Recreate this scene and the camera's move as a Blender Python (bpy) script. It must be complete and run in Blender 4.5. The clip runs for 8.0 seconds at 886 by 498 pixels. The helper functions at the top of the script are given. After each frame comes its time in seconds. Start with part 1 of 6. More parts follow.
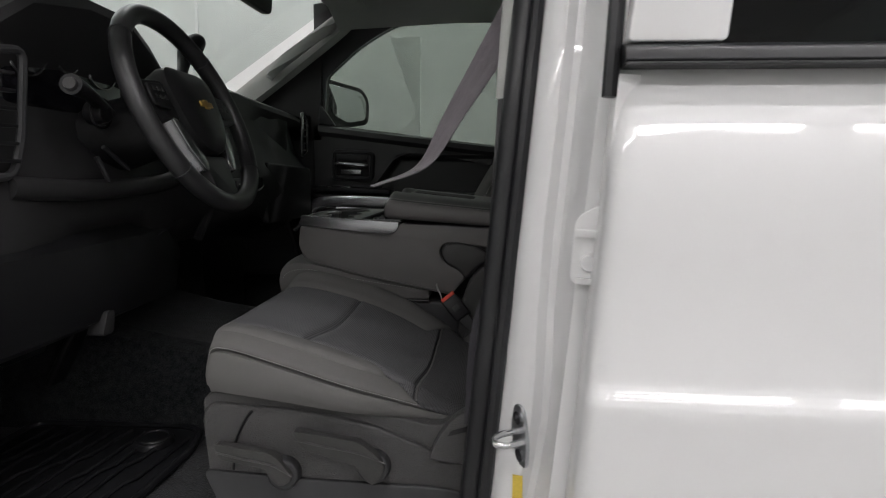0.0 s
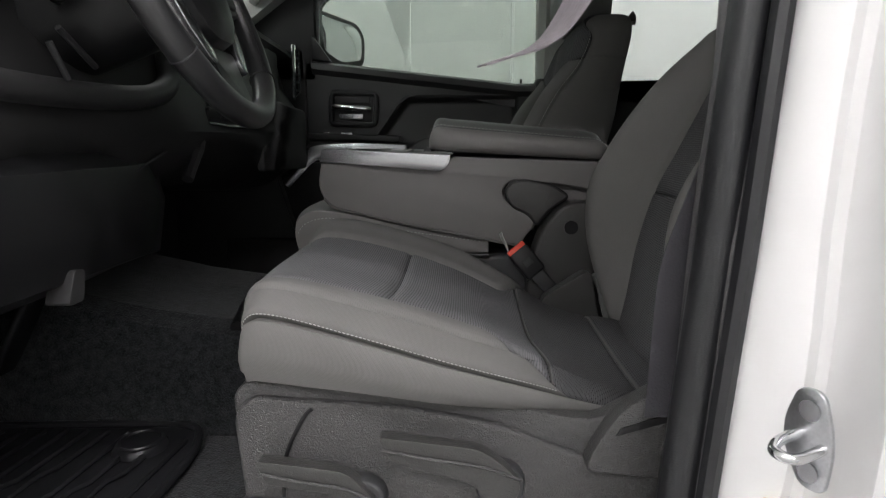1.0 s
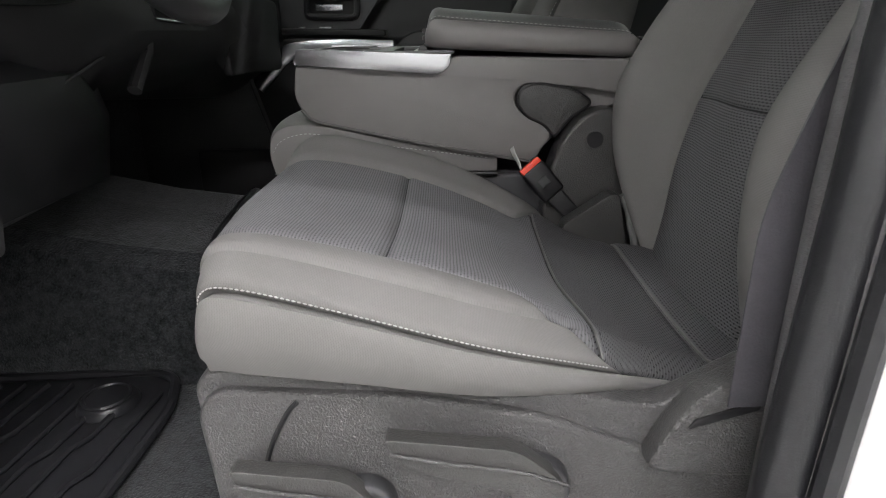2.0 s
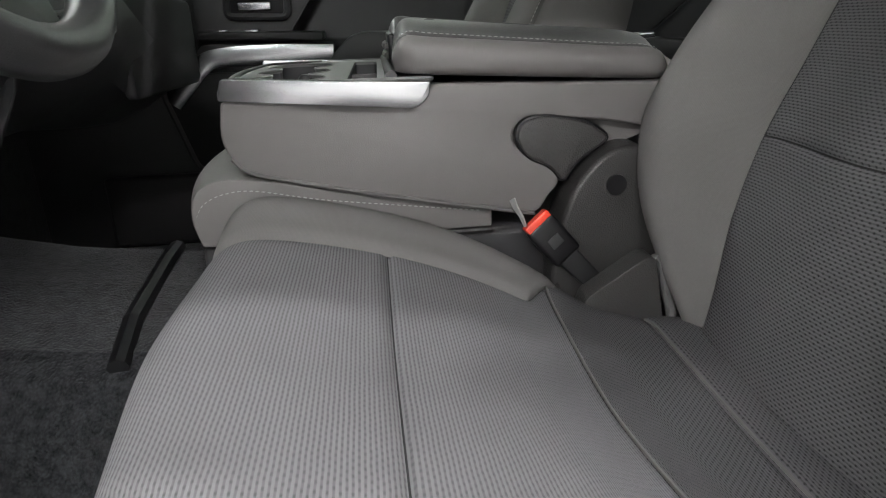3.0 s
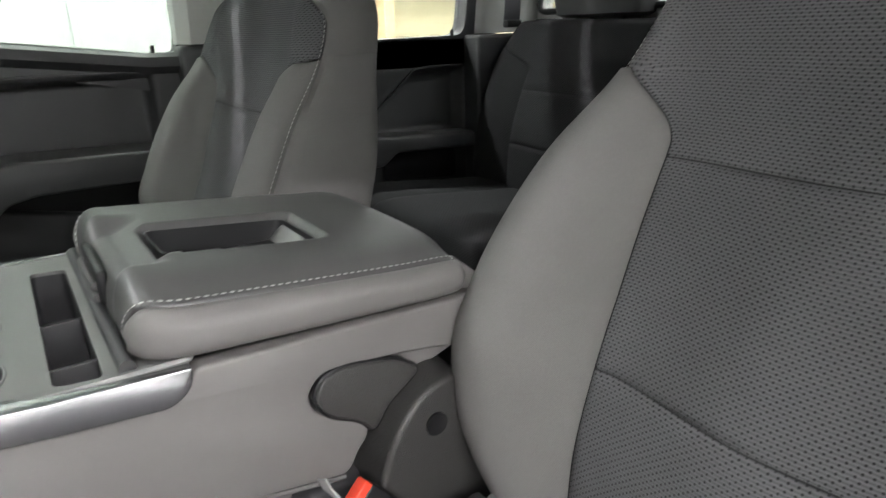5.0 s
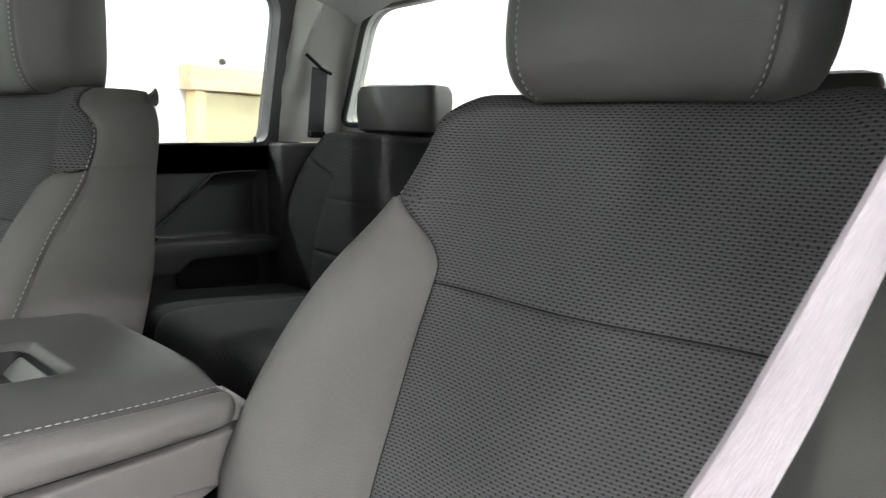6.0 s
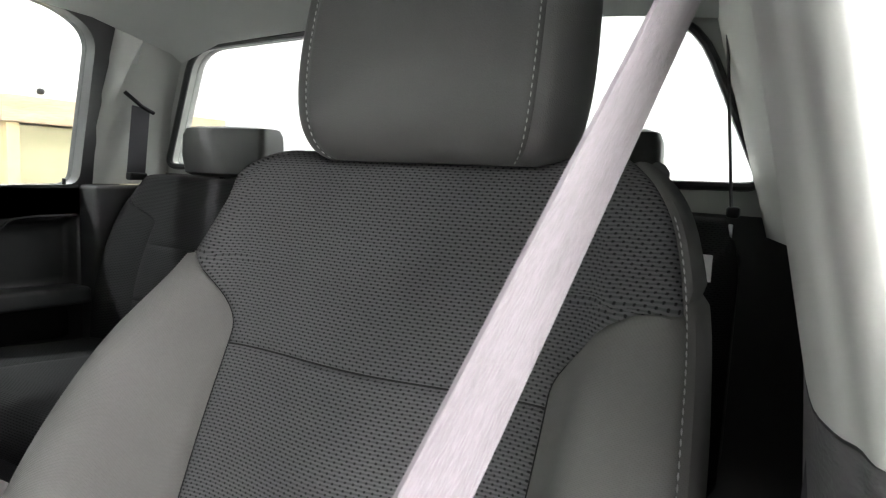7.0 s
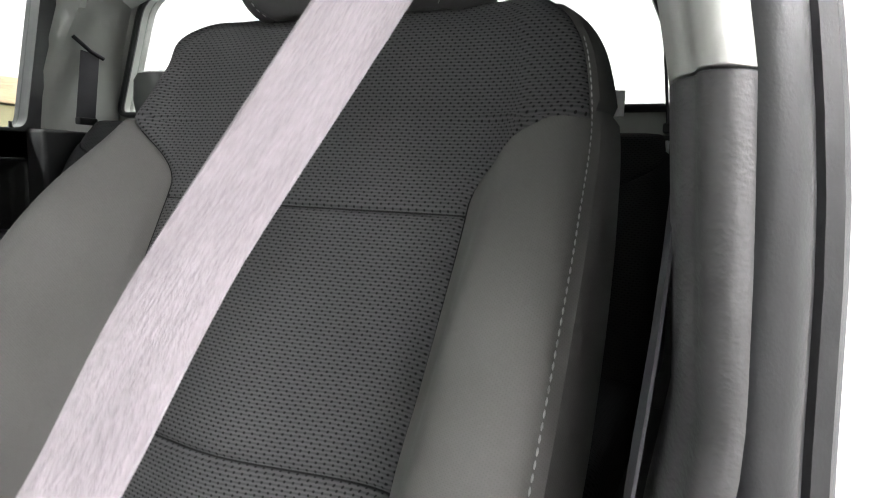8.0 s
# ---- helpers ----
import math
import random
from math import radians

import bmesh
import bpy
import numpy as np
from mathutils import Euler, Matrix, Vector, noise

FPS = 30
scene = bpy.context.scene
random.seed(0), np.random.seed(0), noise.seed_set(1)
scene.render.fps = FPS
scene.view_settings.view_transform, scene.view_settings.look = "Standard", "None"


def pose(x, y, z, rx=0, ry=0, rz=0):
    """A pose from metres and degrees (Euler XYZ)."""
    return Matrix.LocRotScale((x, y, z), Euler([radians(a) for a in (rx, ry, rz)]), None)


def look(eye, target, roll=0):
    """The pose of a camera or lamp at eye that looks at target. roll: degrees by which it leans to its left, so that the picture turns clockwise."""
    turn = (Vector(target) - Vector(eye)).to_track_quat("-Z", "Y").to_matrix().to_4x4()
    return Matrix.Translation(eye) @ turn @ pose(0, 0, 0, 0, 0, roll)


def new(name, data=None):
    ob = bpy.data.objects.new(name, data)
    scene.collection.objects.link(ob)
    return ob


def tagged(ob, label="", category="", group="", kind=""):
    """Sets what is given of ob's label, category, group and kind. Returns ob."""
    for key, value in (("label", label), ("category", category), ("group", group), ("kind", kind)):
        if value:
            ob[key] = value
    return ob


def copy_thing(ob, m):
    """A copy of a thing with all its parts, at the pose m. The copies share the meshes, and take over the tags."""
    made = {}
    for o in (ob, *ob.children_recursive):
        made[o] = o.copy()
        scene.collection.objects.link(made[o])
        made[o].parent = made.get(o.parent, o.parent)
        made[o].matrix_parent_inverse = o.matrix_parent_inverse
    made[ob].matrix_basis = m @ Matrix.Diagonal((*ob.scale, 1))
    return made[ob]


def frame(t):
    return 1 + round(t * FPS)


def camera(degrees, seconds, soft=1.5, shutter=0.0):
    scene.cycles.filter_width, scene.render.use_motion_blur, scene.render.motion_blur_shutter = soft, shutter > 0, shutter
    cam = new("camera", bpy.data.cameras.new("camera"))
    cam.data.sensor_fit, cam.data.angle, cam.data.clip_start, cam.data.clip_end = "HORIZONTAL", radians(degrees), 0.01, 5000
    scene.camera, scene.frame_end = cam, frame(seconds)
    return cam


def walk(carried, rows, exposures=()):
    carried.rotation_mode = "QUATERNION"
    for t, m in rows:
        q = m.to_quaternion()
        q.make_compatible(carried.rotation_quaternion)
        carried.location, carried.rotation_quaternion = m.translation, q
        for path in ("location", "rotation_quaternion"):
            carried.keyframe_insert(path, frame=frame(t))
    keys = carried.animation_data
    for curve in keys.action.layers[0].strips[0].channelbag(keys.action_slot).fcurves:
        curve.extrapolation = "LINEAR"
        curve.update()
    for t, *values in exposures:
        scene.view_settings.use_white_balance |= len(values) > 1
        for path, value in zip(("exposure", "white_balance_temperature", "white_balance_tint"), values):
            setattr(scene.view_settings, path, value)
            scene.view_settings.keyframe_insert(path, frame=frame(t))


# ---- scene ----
cam = camera(69.5, 8.0, soft=1.0, shutter=0.2)
PATH = [
    (0, (-0.028, -1.637, 1.195), (-0.206, 0.342, 0.963), 0.5),
    (0.5, (-0.181, -1.521, 1.142), (-0.267, 0.462, 0.895), 0.3),
    (1, (-0.235, -1.355, 1.098), (-0.29, 0.621, 0.79), -0.2),
    (1.2, (-0.244, -1.317, 1.093), (-0.285, 0.642, 0.693), -0.5),
    (2.3, (-0.279, -1.15, 1.115), (-0.269, 0.744, 0.474), -2.2),
    (2.5, (-0.297, -1.111, 1.122), (-0.218, 0.779, 0.473), -2.1),
    (3, (-0.314, -0.954, 1.149), (-0.136, 0.922, 0.48), -2.4),
    (3.5, (-0.333, -0.836, 1.174), (-0.096, 1.029, 0.491), -2.6),
    (4, (-0.368, -0.771, 1.216), (0.004, 1.062, 0.508), -2.9),
    (4.5, (-0.364, -0.737, 1.275), (0.307, 0.992, 0.527), -2.8),
    (5, (-0.339, -0.709, 1.328), (0.735, 0.848, 0.678), -1.8),
    (5.2, (-0.33, -0.704, 1.342), (0.862, 0.802, 0.784), -1.4),
    (6.3, (-0.288, -0.758, 1.368), (1.328, 0.379, 1.059), 2.2),
    (6.5, (-0.281, -0.775, 1.386), (1.393, 0.28, 1.095), 2.4),
    (6.7, (-0.273, -0.78, 1.391), (1.453, 0.196, 1.126), 2.6),
    (7, (-0.271, -0.783, 1.376), (1.507, 0.102, 1.141), 2.4),
    (7.5, (-0.284, -0.819, 1.314), (1.522, 0.005, 1.07), 1.9),
    (8, (-0.292, -0.835, 1.246), (1.528, -0.041, 1.004), 2.0),
]
EXPOSURES = [(0.0, 0.55), (0.5, 0.85), (1.0, 1.55), (1.2, 1.75), (2.3, 2.45), (3.0, 2.75), (4.0, 3.15), (4.5, 3.3), (5.0, 3.4), (6.3, 3.5), (7.0, 3.5), (8.0, 3.2)]
walk(cam, [(t, look(eye, target, roll)) for t, eye, target, roll in PATH], EXPOSURES)

# ---- light: a closed white hall with ceiling tubes ----
world = bpy.data.worlds.new("world")
scene.world = world
world.use_nodes = True
world.node_tree.nodes["Background"].inputs[0].default_value = (0.9, 0.95, 1.0, 1)
world.node_tree.nodes["Background"].inputs[1].default_value = 0.3


# ---- materials ----
def mat(name, color, rough=0.5, metal=0.0, coat=0.0, bump=0.0, scale=400.0, vary=0.12, vscale=9.0, sheen=0.0, spec=0.5, stretch=(1, 1, 1), coords="Object", dist=0.001):
    m = bpy.data.materials.new(name)
    m.use_nodes = True
    nt = m.node_tree
    b = nt.nodes["Principled BSDF"]
    b.inputs["Roughness"].default_value = rough
    b.inputs["Metallic"].default_value = metal
    b.inputs["Coat Weight"].default_value = coat
    b.inputs["Coat Roughness"].default_value = 0.02
    b.inputs["Sheen Weight"].default_value = sheen
    b.inputs["Sheen Roughness"].default_value = 0.5
    b.inputs["Specular IOR Level"].default_value = spec
    tc = nt.nodes.new("ShaderNodeTexCoord")
    mp = nt.nodes.new("ShaderNodeMapping")
    mp.inputs["Scale"].default_value = stretch
    nt.links.new(tc.outputs[coords], mp.inputs[0])
    n1 = nt.nodes.new("ShaderNodeTexNoise")
    n1.inputs["Scale"].default_value = vscale
    n1.inputs["Detail"].default_value = 5
    nt.links.new(mp.outputs[0], n1.inputs[0])
    n2 = nt.nodes.new("ShaderNodeTexNoise")
    n2.inputs["Scale"].default_value = scale
    n2.inputs["Detail"].default_value = 3
    nt.links.new(mp.outputs[0], n2.inputs[0])
    add = nt.nodes.new("ShaderNodeMath")
    add.operation = "ADD"
    nt.links.new(n1.outputs[0], add.inputs[0])
    nt.links.new(n2.outputs[0], add.inputs[1])
    ramp = nt.nodes.new("ShaderNodeMapRange")
    ramp.inputs[1].default_value, ramp.inputs[2].default_value = 0.6, 1.4
    ramp.inputs[3].default_value, ramp.inputs[4].default_value = 1 - vary, 1 + vary
    nt.links.new(add.outputs[0], ramp.inputs[0])
    mul = nt.nodes.new("ShaderNodeVectorMath")
    mul.operation = "SCALE"
    mul.inputs[0].default_value = color
    nt.links.new(ramp.outputs[0], mul.inputs["Scale"])
    nt.links.new(mul.outputs[0], b.inputs["Base Color"])
    if bump:
        bp = nt.nodes.new("ShaderNodeBump")
        bp.inputs["Strength"].default_value = bump
        bp.inputs["Distance"].default_value = dist
        nt.links.new(n2.outputs[0], bp.inputs["Height"])
        nt.links.new(bp.outputs[0], b.inputs["Normal"])
    return m


def weave(name, dark, light, row=0.0036, hole=0.0070, depth=0.6, groove=0.5, open_=0.35):
    """A knitted upholstery cloth: ribs across the panel with staggered short holes in the grooves between them,
    in the panel's own UV metres (u along the seat, v across it)."""
    m = mat(name, light, 0.9, bump=0.0, sheen=0.0, vary=0.08, vscale=14, spec=0.12)
    nt = m.node_tree
    b = nt.nodes["Principled BSDF"]
    uv = nt.nodes.new("ShaderNodeTexCoord")
    sep = nt.nodes.new("ShaderNodeSeparateXYZ")
    nt.links.new(uv.outputs["UV"], sep.inputs[0])

    def math_node(op, a, c=0.0):
        n = nt.nodes.new("ShaderNodeMath")
        n.operation = op
        for k, val in ((0, a), (1, c)):
            if isinstance(val, (int, float)):
                n.inputs[k].default_value = val
            else:
                nt.links.new(val, n.inputs[k])
        return n.outputs[0]

    def smooth(value, low, high):
        n = nt.nodes.new("ShaderNodeMapRange")
        n.interpolation_type = "SMOOTHSTEP"
        n.inputs[1].default_value, n.inputs[2].default_value = low, high
        nt.links.new(value, n.inputs[0])
        return n.outputs[0]
    wander = nt.nodes.new("ShaderNodeTexNoise")
    wander.inputs["Scale"].default_value = 60
    nt.links.new(uv.outputs["UV"], wander.inputs["Vector"])
    u = math_node("ADD", sep.outputs[0], math_node("MULTIPLY", wander.outputs[0], row * 0.35))
    p = math_node("COSINE", math_node("MULTIPLY", u, math.pi / row))
    q = math_node("COSINE", math_node("MULTIPLY", sep.outputs[1], 2 * math.pi / hole))
    holes = smooth(math_node("MULTIPLY", p, q), open_, open_ + 0.35)
    ribs = smooth(math_node("ABSOLUTE", p), 0.55, 1.0)
    shade = math_node("MAXIMUM", holes, math_node("MULTIPLY", ribs, groove))
    mix = nt.nodes.new("ShaderNodeMix")
    mix.data_type = "RGBA"
    nt.links.new(shade, mix.inputs[0])
    old = b.inputs["Base Color"].links[0].from_socket
    nt.links.new(old, mix.inputs[6])
    mix.inputs[7].default_value = (*dark, 1)
    nt.links.new(mix.outputs[2], b.inputs["Base Color"])
    bp = nt.nodes.new("ShaderNodeBump")
    bp.inputs["Strength"].default_value = depth
    bp.inputs["Distance"].default_value = 0.0010
    bp.invert = True
    nt.links.new(shade, bp.inputs["Height"])
    nt.links.new(bp.outputs[0], b.inputs["Normal"])
    return m


def pane_mat(name, tint, gloss=0.08):
    m = bpy.data.materials.new(name)
    m.use_nodes = True
    nt = m.node_tree
    nt.nodes.remove(nt.nodes["Principled BSDF"])
    tr = nt.nodes.new("ShaderNodeBsdfTransparent")
    tr.inputs[0].default_value = (*tint, 1)
    gl = nt.nodes.new("ShaderNodeBsdfGlossy")
    gl.inputs["Roughness"].default_value = 0.01
    lw = nt.nodes.new("ShaderNodeLayerWeight")
    lw.inputs[0].default_value = 0.5
    pw = nt.nodes.new("ShaderNodeMath")
    pw.operation = "POWER"
    pw.inputs[1].default_value = 5.0
    nt.links.new(lw.outputs["Facing"], pw.inputs[0])
    fr = nt.nodes.new("ShaderNodeMapRange")
    fr.inputs[3].default_value, fr.inputs[4].default_value = 0.02, 0.4
    nt.links.new(pw.outputs[0], fr.inputs[0])
    mix = nt.nodes.new("ShaderNodeMixShader")
    nt.links.new(fr.outputs[0], mix.inputs[0])
    nt.links.new(tr.outputs[0], mix.inputs[1])
    nt.links.new(gl.outputs[0], mix.inputs[2])
    nt.links.new(mix.outputs[0], nt.nodes["Material Output"].inputs[0])
    return m


def glow(name, color, strength):
    m = bpy.data.materials.new(name)
    m.use_nodes = True
    b = m.node_tree.nodes["Principled BSDF"]
    b.inputs["Base Color"].default_value = (*color, 1)
    b.inputs["Emission Color"].default_value = (*color, 1)
    b.inputs["Emission Strength"].default_value = strength
    return m


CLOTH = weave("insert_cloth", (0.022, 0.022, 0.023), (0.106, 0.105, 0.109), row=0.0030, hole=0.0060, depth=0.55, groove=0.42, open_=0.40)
# Same cloth drawn tighter; the cushion's brighter light is put into its colour
CLOTH_LIT = weave("insert_cloth_stretched_lit", (0.055, 0.055, 0.057), (0.140, 0.139, 0.144), row=0.0030, hole=0.0060, depth=0.35, groove=0.5, open_=0.5)
# Front seat cloth again, darkened in colour for the dim rear cab
BENCH_SHADED = weave("bench_cloth_shaded", (0.010, 0.010, 0.011), (0.027, 0.027, 0.028), row=0.0038, hole=0.0074, depth=0.3, groove=0.4)
BOLSTER = weave("bolster_cloth", (0.122, 0.119, 0.115), (0.145, 0.141, 0.137), row=0.0011, hole=0.0022, depth=0.12, groove=0.5)
DOORPAD = mat("door_pad", (0.036, 0.036, 0.037), 0.5, bump=0.25, scale=900, vary=0.08)
PLATE = mat("console_plastic", (0.13, 0.132, 0.128), 0.42, bump=0.25, scale=1300, vary=0.06)
VINYL = mat("vinyl", (0.07, 0.07, 0.069), 0.42, bump=0.25, scale=900, vary=0.08)
VINYL_HEAD = mat("headrest_vinyl", (0.088, 0.086, 0.085), 0.5, bump=0.3, scale=800, vary=0.08)
# Front headrest vinyl darkened: the rear cab's shade is in the colour
VINYL_SHADED = mat("headrest_vinyl_shaded", (0.028, 0.028, 0.028), 0.45, bump=0.25, scale=900, vary=0.08)
VINYL_GREY = mat("vinyl_grey", (0.135, 0.129, 0.125), 0.55, bump=0.25, scale=1100, vary=0.07)
GRAIN = mat("grained_dark_plastic", (0.038, 0.037, 0.036), 0.36, bump=0.6, scale=620, vary=0.12, dist=0.0012)
HARD = mat("hard_plastic", (0.03, 0.03, 0.032), 0.5, bump=0.35, scale=1400, vary=0.12)
SHIELD = mat("grained_plastic", (0.056, 0.054, 0.054), 0.40, bump=0.9, scale=640, vary=0.16, dist=0.0018)
BLACK = mat("black_plastic", (0.011, 0.011, 0.012), 0.4, bump=0.15, scale=1200, spec=0.35)
DASHM = mat("dash_skin", (0.028, 0.0275, 0.0285), 0.48, bump=0.3, scale=1100, spec=0.28)
WHEELM = mat("wheel_leather", (0.021, 0.021, 0.022), 0.36, bump=0.2, scale=1000)
RUBBER = mat("rubber", (0.016, 0.016, 0.018), 0.36, bump=0.15, scale=700)
CARPET = mat("carpet", (0.026, 0.0275, 0.030), 0.95, bump=1.0, scale=300, vary=0.9, vscale=70, sheen=0.15, spec=0.1, dist=0.003)
LINER = mat("headliner", (0.42, 0.43, 0.41), 0.9, bump=0.3, scale=800, vary=0.05)
PILLAR = mat("pillar_trim", (0.40, 0.405, 0.385), 0.6, bump=0.05, scale=900, vary=0.02)
PILLAR_DARK = mat("pillar_trim_dark", (0.075, 0.072, 0.075), 0.5, bump=0.6, scale=420, vary=0.1, stretch=(0.6, 0.6, 1.1), dist=0.001)
PAINT = mat("white_paint", (0.82, 0.815, 0.815), 0.4, coat=1.0, vary=0.01, vscale=3, spec=0.3)
SILVER = mat("silver_trim", (0.37, 0.37, 0.385), 0.25, metal=0.95, vary=0.05, bump=0.05)
CHROME = mat("chrome", (0.75, 0.75, 0.76), 0.08, metal=1.0, vary=0.02)
ZINC = mat("zinc_plate", (0.55, 0.56, 0.58), 0.3, metal=1.0, vary=0.15, vscale=60)
RED = mat("red_button", (0.75, 0.06, 0.03), 0.35, vary=0.04)
BELT = mat("belt_webbing", (0.168, 0.149, 0.163), 0.7, bump=0.9, scale=560, vary=0.28, vscale=60, stretch=(0.3, 1.5, 1), coords="UV", sheen=0.15)
# Dark webbing for the rear belts; on the driver's lower run, painted shade
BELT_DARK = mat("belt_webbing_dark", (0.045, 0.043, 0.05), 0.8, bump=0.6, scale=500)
SEAM = mat("seam_tape", (0.012, 0.012, 0.013), 0.95, vary=0.1)
THREAD = mat("thread", (0.36, 0.36, 0.35), 0.7, vary=0.1)
GOLD = mat("gold_badge", (0.62, 0.38, 0.1), 0.3, metal=0.8)
GLASS = pane_mat("tinted_glass", (0.50, 0.54, 0.51))
GLASS_CLEAR = pane_mat("clear_glass", (0.83, 0.86, 0.845))
GLASS_REAR = pane_mat("rear_tinted_glass", (0.66, 0.68, 0.67))
GLASS_DARK = pane_mat("privacy_glass", (0.12, 0.13, 0.13))
MIRROR = mat("mirror_glass", (0.7, 0.72, 0.72), 0.02, metal=1.0, vary=0.0)
# White of the panel that stands in for a reflection
REFLECTED = mat("reflection_white", (0.85, 0.86, 0.85), 0.7, vary=0.04, vscale=3)
WALLP = mat("wall_paint", (0.66, 0.67, 0.655), 0.7, vary=0.03, vscale=0.8, bump=0.1, scale=90)
CEILP = mat("ceiling_paint", (0.7, 0.7, 0.69), 0.8, vary=0.03)
CONCRETE = mat("concrete", (0.36, 0.36, 0.35), 0.55, vary=0.15, vscale=2.0, scale=50, bump=0.2)
WOOD = mat("rough_wood", (0.45, 0.34, 0.22), 0.75, vary=0.35, vscale=6, scale=60, bump=0.5, stretch=(0.3, 3, 3))
PINE = mat("pine_board", (0.62, 0.46, 0.25), 0.7, vary=0.2, vscale=5, stretch=(4, 4, 0.4))
TAN = mat("tan_panel", (0.4, 0.36, 0.22), 0.7, vary=0.1, vscale=2)
TUBE = glow("lamp_tube", (1.0, 0.975, 0.99), 34.0)
LAMP_METAL = mat("lamp_housing", (0.75, 0.75, 0.75), 0.5)
SCREEN = mat("gauge_glass", (0.006, 0.006, 0.008), 0.15, coat=0.5)
WHITE_MARK = mat("white_mark", (0.75, 0.75, 0.75), 0.5)
YELLOW = mat("yellow_sticker", (0.75, 0.55, 0.08), 0.5)


# ---- building helpers ----
# The cab was drawn too narrow: what is fixed in it is set out again from the console's side.
PIVOT, WIDER, TIPPED = -0.236, 1.12, 0.018
in_cab = [True]


def cab(p):
    return (p[0], PIVOT + WIDER * (p[1] - PIVOT), p[2] + TIPPED * (p[1] - PIVOT))


def drawn(p):
    """The place in the drawing that cab() puts at p."""
    y = PIVOT + (p[1] - PIVOT) / WIDER
    return (p[0], y, p[2] - TIPPED * (y - PIVOT))


def part(name, bm, material, parent=None, label="", smooth=True, sharp=35):
    if in_cab[0]:
        for v in bm.verts:
            v.co = cab(v.co)
    bmesh.ops.recalc_face_normals(bm, faces=bm.faces)
    me = bpy.data.meshes.new(name)
    if smooth:
        for f in bm.faces:
            f.smooth = True
        for e in bm.edges:
            if len(e.link_faces) == 2 and e.calc_face_angle(0) > radians(sharp):
                e.smooth = False
    bm.to_mesh(me)
    bm.free()
    me.materials.append(material)
    ob = new(name, me)
    if parent:
        ob.parent = parent
    if label:
        tagged(ob, label)
    return ob


def thing(name, label, category, at=(0, 0, 0), group="", kind=""):
    ob = new(name)
    ob.location = at
    ob.empty_display_size = 0.1
    return tagged(ob, label, category, group, kind)


def bevel(bm, r, seg=3, angle=30):
    if r > 0:
        es = [e for e in bm.edges if len(e.link_faces) == 2 and e.calc_face_angle(0) > radians(angle)]
        bmesh.ops.bevel(bm, geom=es, offset=r, segments=seg, affect="EDGES", profile=0.5, clamp_overlap=True)
    return bm


def block(lo, hi, r=0.004, seg=3):
    bm = bmesh.new()
    c = [(a + b) / 2 for a, b in zip(lo, hi)]
    s = [abs(b - a) for a, b in zip(lo, hi)]
    bmesh.ops.create_cube(bm, size=1, matrix=Matrix.Translation(c) @ Matrix.Diagonal((*s, 1)))
    return bevel(bm, min(r, min(s) * 0.45), seg)


def prism(poly, axis, a, b, r=0.004, seg=3):
    """A closed outline, drawn in the two other axes, drawn out along one axis from a to b."""
    bm = bmesh.new()
    put3 = {"x": lambda p, d: (d, p[0], p[1]), "y": lambda p, d: (p[0], d, p[1]), "z": lambda p, d: (p[0], p[1], d)}[axis]
    va = [bm.verts.new(put3(p, a)) for p in poly]
    vb = [bm.verts.new(put3(p, b)) for p in poly]
    bm.faces.new(va)
    bm.faces.new(vb[::-1])
    n = len(poly)
    for i in range(n):
        bm.faces.new((va[i], vb[i], vb[(i + 1) % n], va[(i + 1) % n]))
    bmesh.ops.recalc_face_normals(bm, faces=bm.faces)
    return bevel(bm, r, seg)


def loft(rings, caps=True, closed=True):
    bm = bmesh.new()
    vs = [[bm.verts.new(p) for p in ring] for ring in rings]
    n = len(rings[0])
    for r0, r1 in zip(vs, vs[1:]):
        for i in range(n if closed else n - 1):
            bm.faces.new((r0[i], r0[(i + 1) % n], r1[(i + 1) % n], r1[i]))
    if caps:
        bm.faces.new(vs[0])
        bm.faces.new(vs[-1][::-1])
    bmesh.ops.recalc_face_normals(bm, faces=bm.faces)
    return bm


def spline(points, n, closed=False):
    """n points along a smooth curve through the given ones."""
    P = np.array(points, float)
    k = len(P)
    out = []
    for s in np.linspace(0, k if closed else k - 1, n, endpoint=not closed):
        i = min(int(s), k - 1 if closed else k - 2)
        f = s - i
        if closed:
            p0, p1, p2, p3 = (P[(i + d) % k] for d in (-1, 0, 1, 2))
        else:
            p1, p2 = P[i], P[i + 1]
            p0 = P[i - 1] if i > 0 else 2 * p1 - p2
            p3 = P[i + 2] if i + 2 < k else 2 * p2 - p1
        out.append(0.5 * (2 * p1 + (p2 - p0) * f + (2 * p0 - 5 * p1 + 4 * p2 - p3) * f * f + (3 * p1 - p0 - 3 * p2 + p3) * f ** 3))
    return [tuple(p) for p in out]


def tube(points, radius, seg=10, flat=1.0, closed=False, up=(0, 0, 1)):
    pts = [Vector(p) for p in points]
    rings = []
    n = len(pts)
    for i, p in enumerate(pts):
        a = pts[(i - 1) % n] if closed or i > 0 else p
        b = pts[(i + 1) % n] if closed or i < n - 1 else p
        d = (b - a).normalized()
        side = d.cross(Vector(up))
        if side.length < 1e-4:
            side = d.cross(Vector((0, 1, 0)))
        side.normalize()
        top = side.cross(d).normalized()
        r = radius[i] if isinstance(radius, (list, tuple)) else radius
        rings.append([p + side * (math.cos(2 * math.pi * k / seg) * r) + top * (math.sin(2 * math.pi * k / seg) * r * flat) for k in range(seg)])
    if closed:
        rings.append(rings[0])
    bm = loft(rings, caps=not closed)
    if closed:
        bmesh.ops.remove_doubles(bm, verts=bm.verts, dist=1e-6)
    return bm


